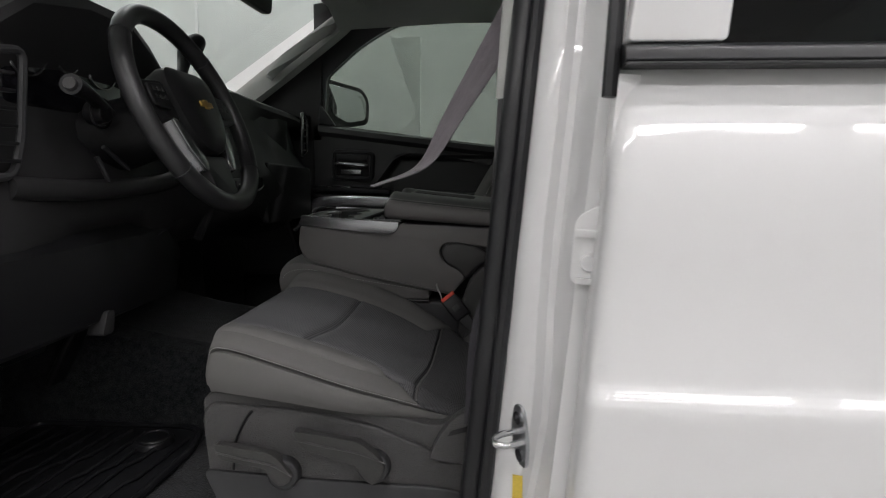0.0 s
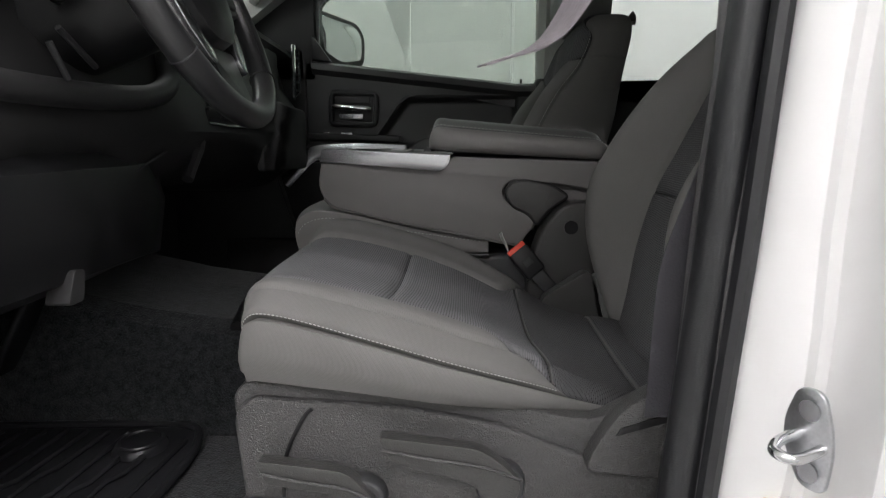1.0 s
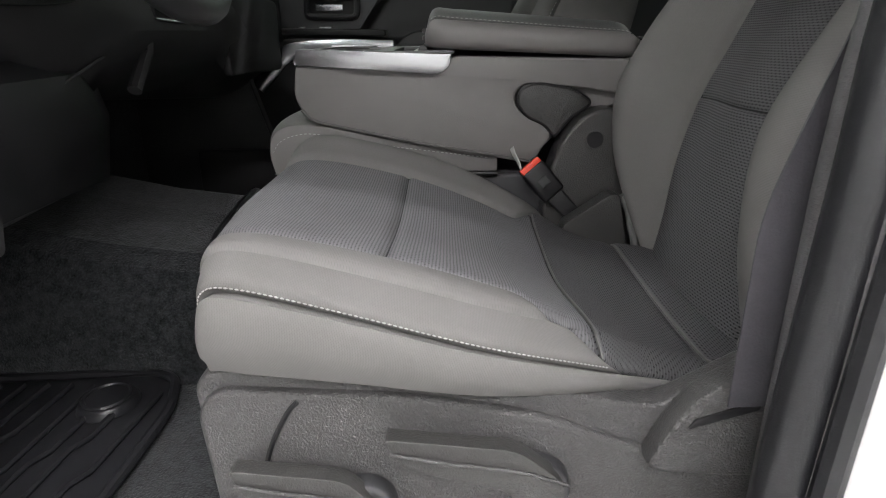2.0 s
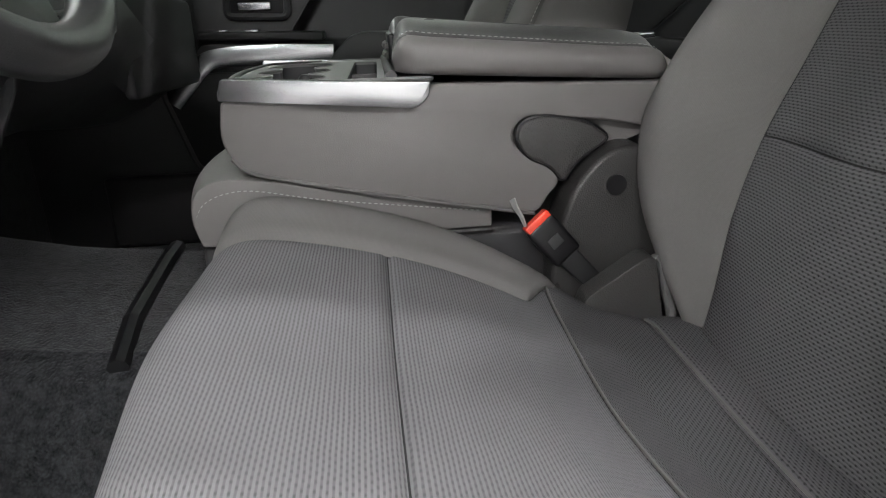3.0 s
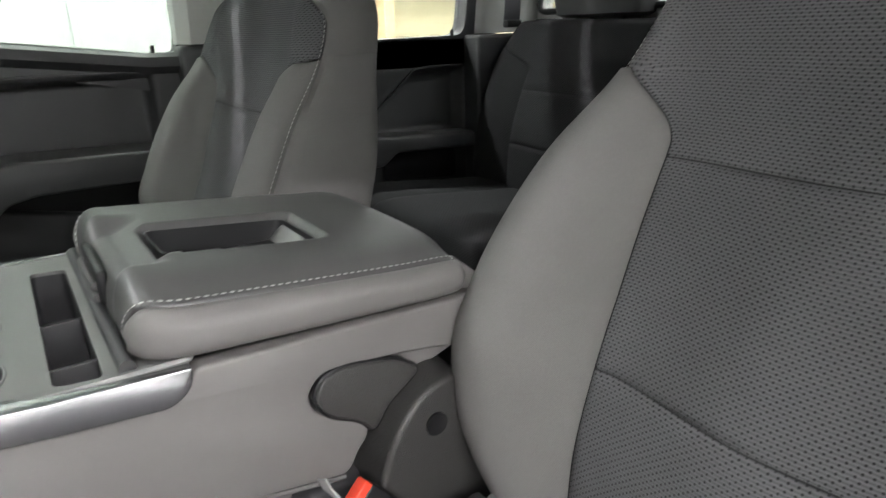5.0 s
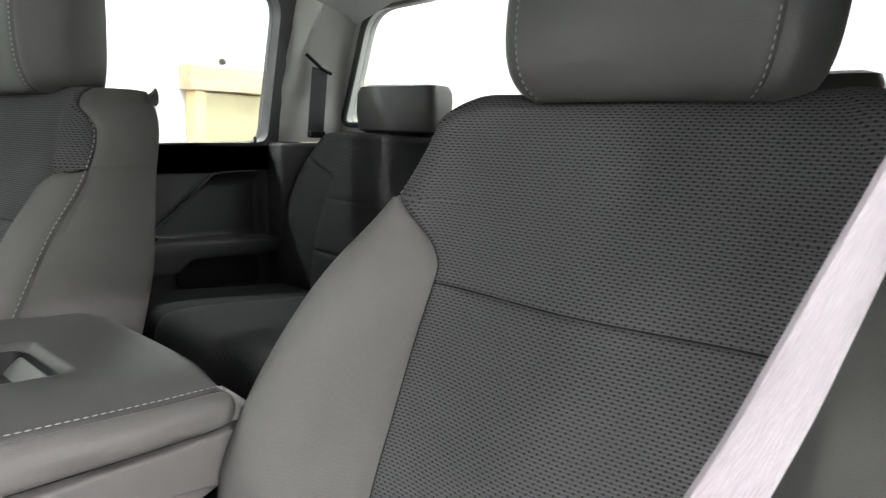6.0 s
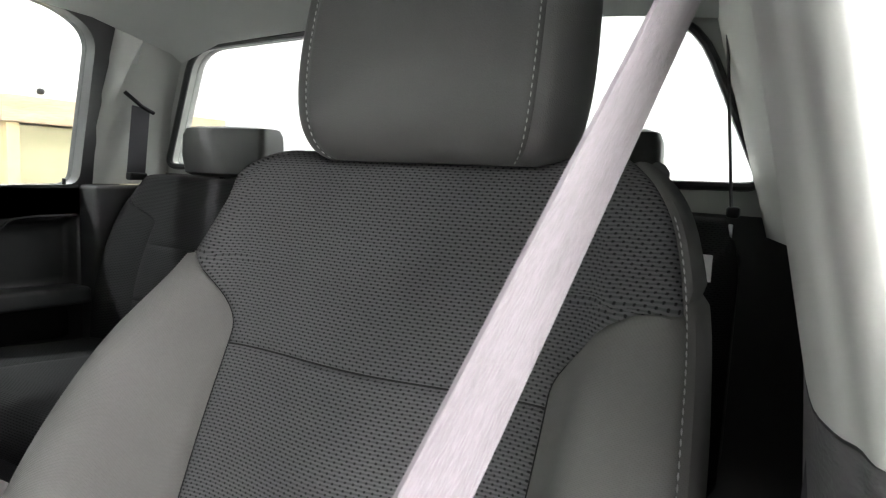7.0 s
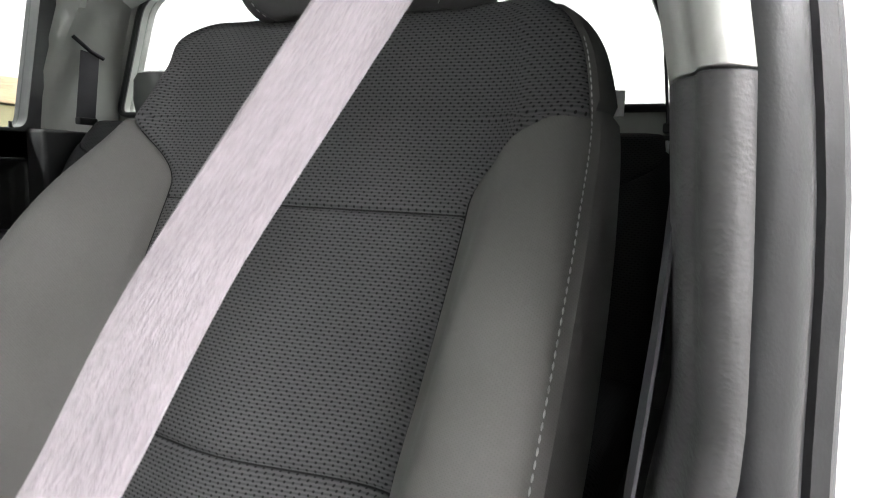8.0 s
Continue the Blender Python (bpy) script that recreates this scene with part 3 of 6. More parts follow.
part("b_pillar_trim", loft([[(0.0, 0.63, z), (0.0, 0.60 - k, z), (0.02, 0.575 - k, z), (0.10, 0.575 - k, z), (0.12, 0.60 - k, z), (0.12, 0.63, z)] for z, k in ((1.30, 0.0), (1.5, 0.03), (1.8, 0.11))]), PILLAR, truck, "pale grey middle pillar cover")
part("b_pillar_trim", block((-0.005, 0.572, 0.68), (0.125, 0.625, 1.298), 0.012), HARD, truck, "dark lower pillar cover")


def belt_z(x):
    return 1.279 - (x + 0.05) * 0.114 if x < -0.05 else 1.279 + min(0.012, (x + 0.05) * 0.02)


# front passenger door
pdoor = thing("front_door", "charcoal moulded passenger door panel with silver trim and chrome handle", "car door")
pdoor.parent = None
win = rounded([(-0.685, 1.36), (-0.05, 1.285), (0.0, 1.285), (0.03, 1.50), (0.035, 1.695), (-0.05, 1.725), (-0.30, 1.735), (-0.42, 1.715), (-0.55, 1.64), (-0.675, 1.53)], [0.01, 0.01, 0.01, 0.05, 0.03, 0.05, 0.06, 0.06, 0.06, 0.02], 4)
part("window_frame", frame_between([(-0.72, 1.20), (0.06, 1.20), (0.06, 1.80), (-0.72, 1.80)], win, "y", 0.615, 0.65), RUBBER, pdoor, "black window surround")
g = part("window_pane", prism(win, "y", 0.628, 0.632, 0), GLASS, pdoor, "grey-green tinted side glass")
up = [(-0.95, 1.385), (-0.70, 1.362), (-0.05, 1.283), (0.0, 1.283), (0.0, 0.60), (-0.95, 0.60)]
part("panel", prism(up, "y", 0.634, 0.66, 0.012), DASHM, pdoor)
part("belt_cap", loft([[(x, 0.60, belt_z(x) + 0.005), (x, 0.585, belt_z(x) - 0.002), (x, 0.582, belt_z(x) - 0.02), (x, 0.60, belt_z(x) - 0.035)] for x in np.linspace(-0.7, 0.0, 12)]), DOORPAD, pdoor)
# upper panel with a recess above the armrest


def door_sheet(x0, x1, z0, ztop, mask, depth, y0=0.600, nx=110, nz=50):
    """The door's moulded face: a sheet whose recess runs in by depth where mask(x, z) is 1."""
    rows = []
    for i in range(nx + 1):
        x = x0 + (x1 - x0) * i / nx
        col = []
        for k in range(nz + 1):
            z = z0 + (ztop(x) - z0) * k / nz
            col.append((x, y0 + depth * mask(x, z), z))
        rows.append(col + [(x, 0.637, ztop(x)), (x, 0.637, z0)])
    return loft(rows)


def smooth01(t):
    t = min(max(t, 0.0), 1.0)
    return t * t * (3 - 2 * t)


def front_recess(x, z):
    slant = ((x + 0.505) * 0.111 - (z - 1.125) * 0.085) / 0.14
    return smooth01(min(slant, 1.249 - z, -0.052 - x, z - 1.085) / 0.022)


part("upper_panel", door_sheet(-0.72, 0.0, 1.06, lambda x: belt_z(x) - 0.004, front_recess, 0.030), DOORPAD, pdoor, "black moulded upper door panel", sharp=80)
part("recess_rim", tube([(-0.508, 0.5985, 1.118), (-0.43, 0.5985, 1.226), (-0.40, 0.5985, 1.246), (-0.37, 0.5985, 1.253), (-0.06, 0.5985, 1.251)], 0.0022, 6, up=(0, 1, 0)), DOORPAD, pdoor)
bez = rounded([(-0.645, 1.165), (-0.505, 1.16), (-0.50, 1.255), (-0.64, 1.262)], 0.016, 5)
part("handle_bezel", tube([(p[0], 0.594, p[1]) for p in bez], 0.009, 8, closed=True, up=(0, 1, 0)), HARD, pdoor, "black door handle surround")
part("handle_plate", prism(bez, "y", 0.5935, 0.603, 0.002), BLACK, pdoor)
part("handle_cup", block((-0.632, 0.589, 1.226), (-0.520, 0.596, 1.25), 0.004), HARD, pdoor)
part("handle", tube(spline([(-0.640, 0.59, 1.217), (-0.615, 0.577, 1.216), (-0.56, 0.574, 1.212), (-0.515, 0.58, 1.209)], 16), [0.006] + [0.0095] * 14 + [0.007], 12), CHROME, pdoor, "chrome door pull lever")
part("handle_back", block((-0.618, 0.586, 1.176), (-0.540, 0.5945, 1.197), 0.005), SILVER, pdoor)
part("switch_strip", prism(rounded([(-0.70, 1.118), (-0.42, 1.108), (-0.42, 1.126), (-0.70, 1.136)], 0.006), "y", 0.515, 0.60, 0.003), BLACK, pdoor)
part("switch", block((-0.60, 0.525, 1.128), (-0.565, 0.55, 1.137), 0.003), SILVER, pdoor)
part("switch", block((-0.655, 0.525, 1.131), (-0.635, 0.55, 1.138), 0.003), SILVER, pdoor)
trimc = [(-0.40, 1.078), (-0.55, 1.083), (-0.66, 1.078), (-0.70, 1.06), (-0.735, 1.02), (-0.77, 0.98)]
part("silver_trim", ribbon([(x, 0.513, z) for x, z in spline(trimc, 24)], [0.042] * 14 + list(np.linspace(0.042, 0.03, 10)), 0.02, [(0, 0, 1)] * 14 + [(-0.6, 0, 0.8)] * 10), SILVER, pdoor, "brushed silver trim strip")
part("switch_ledge", prism(rounded([(-0.75, 1.05), (-0.41, 1.056), (-0.40, 1.10), (-0.69, 1.11)], 0.01), "y", 0.516, 0.60, 0.003), DASHM, pdoor)
arm = rounded([(-0.425, 1.05), (-0.365, 1.112), (-0.33, 1.122), (-0.06, 1.115), (-0.05, 1.062), (-0.30, 1.060), (-0.345, 1.05), (-0.365, 1.03), (-0.40, 1.03)], [0.01, 0.03, 0.02, 0.02, 0.01, 0.01, 0.02, 0.01, 0.01], 5)
part("armrest", prism(arm, "y", 0.495, 0.60, 0.01), DOORPAD, pdoor, "padded charcoal armrest")
slot = rounded([(-0.365, 1.05), (-0.09, 1.058), (-0.09, 0.965), (-0.33, 0.965)], 0.03, 5)
part("pull_pocket", prism(slot, "y", 0.592, 0.598, 0.002), BLACK, pdoor)
part("lower_panel", prism(rounded([(-0.50, 1.03), (-0.38, 1.028), (-0.05, 0.96), (-0.05, 0.68), (-0.5, 0.68)], 0.02), "y", 0.575, 0.60, 0.008), DASHM, pdoor)
mp = rounded([(-0.80, 1.02), (-0.68, 1.055), (-0.50, 1.045), (-0.46, 1.0), (-0.46, 0.82), (-0.74, 0.82)], 0.03, 5)
part("map_pocket", prism(mp, "y", 0.515, 0.598, 0.003), BLACK, pdoor)
part("pocket_rim", tube([(p[0], 0.517, p[1]) for p in mp], 0.008, 8, closed=True, up=(0, 1, 0)), DASHM, pdoor)
part("lock_pin", tube([(-0.046, 0.61, 1.27), (-0.046, 0.61, 1.30)], [0.005, 0.004], 8), BLACK, pdoor)
part("speaker_panel", block((-1.0, 0.58, 0.62), (-0.50, 0.605, 0.80), 0.01), DASHM, pdoor)

# rear passenger door
rpd = thing("rear_door", "charcoal moulded rear passenger door panel", "car door")
rwin = rounded([(0.16, 1.290), (0.72, 1.298), (0.775, 1.66), (0.70, 1.705), (0.45, 1.73), (0.16, 1.735)], [0.01, 0.03, 0.05, 0.06, 0.05, 0.01], 5)
part("window_frame", frame_between([(0.10, 1.22), (0.83, 1.22), (0.83, 1.80), (0.10, 1.80)], rwin, "y", 0.60, 0.645), RUBBER, rpd, "black window surround")
g = part("window_pane", prism(rwin, "y", 0.628, 0.632, 0), GLASS_REAR, rpd)
part("panel", block((0.12, 0.640, 0.62), (0.73, 0.66, 1.288), 0.012), DASHM, rpd)
part("recess_rim", tube(spline([(0.378, 0.5985, 1.075), (0.50, 0.5985, 1.170), (0.540, 0.5985, 1.204), (0.575, 0.5985, 1.222), (0.71, 0.5985, 1.226)], 24), 0.0028, 6, up=(0, 1, 0)), DOORPAD, rpd)
part("upper_panel", door_sheet(0.12, 0.73, 0.62, lambda x: 1.290, lambda x, z: smooth01(min(((x - 0.366) - (z - 1.07) * 1.29) / 1.632, 1.222 - z, 0.72 - x, z - 1.04) / 0.020), 0.034, 0.600), DOORPAD, rpd, sharp=80)
part("armrest", prism(rounded([(0.15, 1.07), (0.40, 1.08), (0.44, 1.075), (0.70, 1.06), (0.70, 1.02), (0.46, 1.03), (0.42, 1.0), (0.15, 1.02)], 0.012, 4), "y", 0.535, 0.60, 0.01), DOORPAD, rpd)
part("handle_trim", block((0.24, 0.55, 1.075), (0.39, 0.575, 1.095), 0.008), SILVER, rpd, "silver handle trim")
part("pull_pocket", prism(rounded([(0.46, 1.02), (0.68, 1.01), (0.68, 0.93), (0.45, 0.95)], 0.02, 4), "y", 0.592, 0.597, 0.002), BLACK, rpd)
part("lock_pin", tube([(0.69, 0.61, 1.285), (0.69, 0.61, 1.312)], [0.005, 0.004], 8), BLACK, rpd)

# door mirror outside the passenger window
mir = thing("door_mirror", "black passenger door mirror seen through the window", "mirror")
mo = rounded([(-0.128, 0.095), (0.09, 0.072), (0.128, 0.03), (0.124, -0.07), (0.0, -0.092), (-0.10, -0.05)], 0.03, 5)
in_cab[0] = False
shell = part("housing", prism(mo, "y", 0.0, 0.11, 0.006), BLACK, mir)
mi = [(x * 0.80, z * 0.78) for x, z in mo]
glass_ = part("mirror_glass", prism(mi, "y", -0.006, 0.001, 0.001), MIRROR, mir, "silvered mirror glass")
for ob in (shell, glass_):
    ob.matrix_basis = pose(*cab((-0.652, 0.80, 1.45)), 0, 0, 55)
in_cab[0] = True
part("arm", block((-0.80, 0.64, 1.36), (-0.70, 0.80, 1.42), 0.02), BLACK, mir)
part("sail", prism([(-0.70, 1.36), (-0.64, 1.355), (-0.70, 1.44)], "y", 0.598, 0.616, 0.004), BLACK, pdoor)

part("pillar_filler", prism([(-0.69, 1.30), (-0.69, 1.640), (-0.60, 1.705), (-1.14, 1.345), (-1.12, 1.30)], "y", 0.600, 0.632, 0.004), DASHM, truck, "dark panel between windscreen pillar and door")
# windscreen pillar on the passenger side, with its grab handle
apil = [(-0.50, 0.50, 1.775), (-0.57, 0.545, 1.725), (-0.75, 0.565, 1.60), (-0.925, 0.57, 1.475), (-1.08, 0.575, 1.36)]
part("a_pillar_trim", ribbon(spline(apil, 24), [0.085] * 24, 0.030, [(0.55, 0.12, 0.83)] * 24), PILLAR, truck, "pale grey windscreen pillar cover")
gp = spline([(-0.615, 0.545, 1.70), (-0.635, 0.515, 1.68), (-0.70, 0.500, 1.632), (-0.78, 0.500, 1.577), (-0.83, 0.517, 1.545), (-0.85, 0.545, 1.535)], 24)
part("grab_handle", ribbon(gp, [0.05] * 4 + [0.034] * 16 + [0.05] * 4, 0.022, [(0.55, 0.0, 0.83)] * 24), LINER, truck, "pale grey grab handle")
part("a_pillar_trim", tube(spline([(x, -0.32 - y, z) for x, y, z in apil], 24), 0.042, 12, up=(0, 1, 0)), PILLAR, truck)
part("header", block((-0.62, -0.80, 1.735), (-0.46, 0.50, 1.80), 0.02), LINER, truck)
ws = prism([(-0.60, 1.765), (-1.20, 1.36), (-1.203, 1.365), (-0.603, 1.77)], "y", -0.80, 0.50, 0)
g = part("windscreen", ws, GLASS_CLEAR, truck)
vis = part("rear_view_mirror", prism(rounded([(-0.22, 1.60), (0.02, 1.60), (0.03, 1.655), (-0.23, 1.655)], 0.02, 5), "x", -0.66, -0.635, 0.006), BLACK, truck, "black interior mirror")
part("mirror_stem", tube([(-0.67, -0.10, 1.65), (-0.72, -0.10, 1.69)], 0.012, 8), BLACK, vis)
part("sun_visor", block((-0.60, -0.02, 1.715), (-0.48, 0.46, 1.735), 0.01), LINER, truck)
# nose of the truck ahead of the windscreen
bonnet_rings = []
for x, zt, w in ((-2.62, 1.05, 0.60), (-2.55, 1.12, 0.68), (-2.2, 1.20, 0.74), (-1.6, 1.26, 0.77), (-1.2, 1.30, 0.78)):
    bonnet_rings.append([(x, -0.12 - w, zt - 0.18), (x, -0.12 - w * 0.97, zt - 0.06), (x, -0.12 - w * 0.85, zt - 0.02), (x, -0.12 - w * 0.4, zt + 0.01), (x, -0.12, zt + 0.004), (x, -0.12 + w * 0.4, zt + 0.01), (x, -0.12 + w * 0.85, zt - 0.02), (x, -0.12 + w * 0.97, zt - 0.06), (x, -0.12 + w, zt - 0.18)])
part("bonnet", loft(bonnet_rings), PAINT, truck)
for ya, yb in ((-0.92, -0.82), (0.56, 0.68)):
    arch = [(-1.2, 0.52), (-1.2, 1.15), (-1.9, 1.11), (-2.5, 1.02), (-2.6, 0.9), (-2.6, 0.62), (-2.38, 0.58)] + [(-1.9 + 0.46 * math.cos(radians(a)), 0.42 + 0.46 * math.sin(radians(a))) for a in range(165, 14, -15)] + [(-1.42, 0.52)]
    part("wing", prism(arch, "y", ya, yb, 0.012), PAINT, truck)
part("grille", block((-2.66, -0.72, 0.62), (-2.56, 0.48, 1.0), 0.03), BLACK, truck)
part("bumper", block((-2.76, -0.90, 0.48), (-2.58, 0.66, 0.70), 0.05), CHROME, truck)
part("bed_floor", block((1.05, -0.86, 0.66), (3.0, 0.61, 0.70), 0.005), HARD, truck)
part("bed_wall", block((1.03, -0.86, 0.70), (1.07, 0.61, 1.20), 0.008), PAINT, truck)
part("tailgate", block((2.96, -0.86, 0.62), (3.02, 0.61, 1.22), 0.015), PAINT, truck)
part("rear_bumper", block((3.02, -0.88, 0.45), (3.14, 0.64, 0.62), 0.03), CHROME, truck)
part("outer_side", block((-1.15, 0.66, 0.5), (1.0, 0.74, 1.26), 0.03), PAINT, truck)
part("firewall", block((-1.30, -0.82, 0.56), (-1.22, 0.66, 1.40), 0.01), BLACK, truck)
part("kick_panel", block((-1.25, -0.84, 0.56), (-0.80, -0.80, 1.40), 0.01), HARD, truck)
part("kick_panel", block((-1.25, 0.60, 0.56), (-0.72, 0.66, 1.40), 0.01), HARD, truck)
part("underbody", block((-1.25, -0.80, 0.42), (1.0, 0.66, 0.56), 0.02), BLACK, truck)
part("bed_side", block((1.02, -0.93, 0.55), (3.0, -0.85, 1.22), 0.03), PAINT, truck)
part("bed_side", block((1.02, 0.60, 0.55), (3.0, 0.68, 1.22), 0.03), PAINT, truck)
for wx in (-1.9, 2.1):
    for wy in (-0.80, 0.5):
        bm = bmesh.new()
        bmesh.ops.create_cone(bm, cap_ends=True, segments=40, radius1=0.39, radius2=0.39, depth=0.26, matrix=Matrix.Translation((wx, wy, 0.39)) @ Matrix.Rotation(radians(90), 4, "X"))
        tyre = part("tyre", bevel(bm, 0.03), RUBBER, truck)
        bm = bmesh.new()
        bmesh.ops.create_cone(bm, cap_ends=True, segments=32, radius1=0.22, radius2=0.21, depth=0.27, matrix=Matrix.Translation((wx, wy, 0.39)) @ Matrix.Rotation(radians(90), 4, "X"))
        part("rim", bevel(bm, 0.01), SILVER, tyre)


# ---- front seats ----
def seat_surface(side, deep=1.0):
    """Control points of cushion and backrest of the driver seat; side(p) places them."""
    # middle x, outer x, inner x, outer crease z, insert z, inner crease z, stitch z, side bottom z, outer y, inner y
    st = [(-0.430, -0.392, -0.405, 0.845, 0.845, 0.845, 0.845, 0.838, -0.715, -0.275),
          (-0.465, -0.405, -0.438, 0.885, 0.885, 0.885, 0.880, 0.858, -0.715, -0.265),
          (-0.484, -0.430, -0.460, 0.930, 0.924, 0.926, 0.920, 0.884, -0.722, -0.258),
          (-0.466, -0.428, -0.448, 0.966, 0.950, 0.956, 0.950, 0.892, -0.729, -0.252),
          (-0.418, -0.400, -0.412, 0.974, 0.953, 0.958, 0.954, 0.892, -0.735, -0.248),
          (-0.322, -0.318, -0.322, 0.957, 0.931, 0.936, 0.933, 0.885, -0.738, -0.246),
          (-0.240, -0.240, -0.240, 0.933, 0.901, 0.907, 0.910, 0.876, -0.738, -0.250),
          (-0.168, -0.168, -0.168, 0.897, 0.866, 0.874, 0.882, 0.862, -0.716, -0.262),
          (-0.095, -0.095, -0.095, 0.850, 0.838, 0.842, 0.846, 0.838, -0.678, -0.280),
          (-0.030, -0.030, -0.030, 0.828, 0.826, 0.828, 0.826, 0.815, -0.668, -0.300),
          (0.060, 0.060, 0.060, 0.820, 0.820, 0.820, 0.818, 0.800, -0.665, -0.310)]
    cush = []
    for x, xo, xi, zo, zm, zi, zs_, zb, yo, yi in st:
        hump_ = 0.016 * min(max((-0.09 - x) / 0.10, 0.0), 1.0)
        row = [(xo, yo + 0.006, zb), (xo - 0.003, yo - 0.003, (zb + zs_) / 2), (xo, yo, zs_), (xo * 0.92 + x * 0.08, yo + 0.024, (zs_ + zo) / 2 + 0.006), (xo * 0.75 + x * 0.25, yo + 0.050, zo),
               (x, -0.508, zm), (xi * 0.35 + x * 0.65, yi - 0.098, zi), (xi * 0.7 + x * 0.3, yi - 0.042, zi + hump_), (xi, yi, zi - 0.006 + (0.016 - hump_) * -0.4), (xi, yi + 0.006, (zb + zi) / 2), (xi, yi - 0.004, zb)]
        cush.append([side(p) for p in row])
    # z, peak x, crease x, side y, outer stitch y, outer crease y, inner crease y, inner y, back x
    sb = [(0.800, 0.028, 0.012, -0.718, -0.702, -0.635, -0.375, -0.345, 0.13),
          (0.870, 0.004, 0.028, -0.742, -0.724, -0.642, -0.368, -0.300, 0.155),
          (0.950, -0.012, 0.042, -0.760, -0.740, -0.648, -0.362, -0.252, 0.175),
          (1.031, -0.008, 0.065, -0.770, -0.750, -0.648, -0.362, -0.234, 0.200),
          (1.095, 0.022, 0.098, -0.772, -0.753, -0.652, -0.357, -0.232, 0.225),
          (1.155, 0.060, 0.129, -0.771, -0.753, -0.655, -0.353, -0.238, 0.250),
          (1.212, 0.104, 0.158, -0.768, -0.751, -0.657, -0.352, -0.250, 0.270),
          (1.275, 0.166, 0.188, -0.760, -0.744, -0.658, -0.352, -0.272, 0.295),
          (1.335, 0.203, 0.210, -0.744, -0.730, -0.655, -0.358, -0.288, 0.320),
          (1.368, 0.224, 0.227, -0.726, -0.712, -0.645, -0.368, -0.305, 0.330),
          (1.388, 0.252, 0.252, -0.700, -0.688, -0.635, -0.378, -0.332, 0.335),
          (1.382, 0.290, 0.290, -0.694, -0.682, -0.630, -0.380, -0.336, 0.330)]
    back = []
    for z, xp, xc, yo, ys, co, ci, yi, xb in sb:
        top = z > 1.36
        xp = xc + (xp - xc) * deep
        row = [(xb, yo + 0.032, z), (xb * 0.5 + xp * 0.5 + 0.005, yo + 0.009, z), (xp + 0.006, ys, z), (xp, ys * 0.5 + co * 0.5, z + (0.002 if top else 0)),
               (xc, co, z), (xc - 0.010, (co + ci) / 2, z), (xc, ci, z), (xp, yi * 0.62 + ci * 0.38, z), (xp + (0.0 if top else 0.026), yi - (0.004 if top else 0.0), z), ((xb + xp) / 2 + 0.01, yi + 0.004, z), (xb, yi - 0.02, z)]
        back.append([side(drawn(p)) for p in row])
    return np.array(cush), np.array(back)


def ease(u, a, b, lo, hi):
    f = min(max((u - a) / (b - a), 0.0), 1.0)
    return lo + (hi - lo) * f * f * (3 - 2 * f)


WELT = mat("welt", (0.10, 0.097, 0.094), 0.6, vary=0.05)


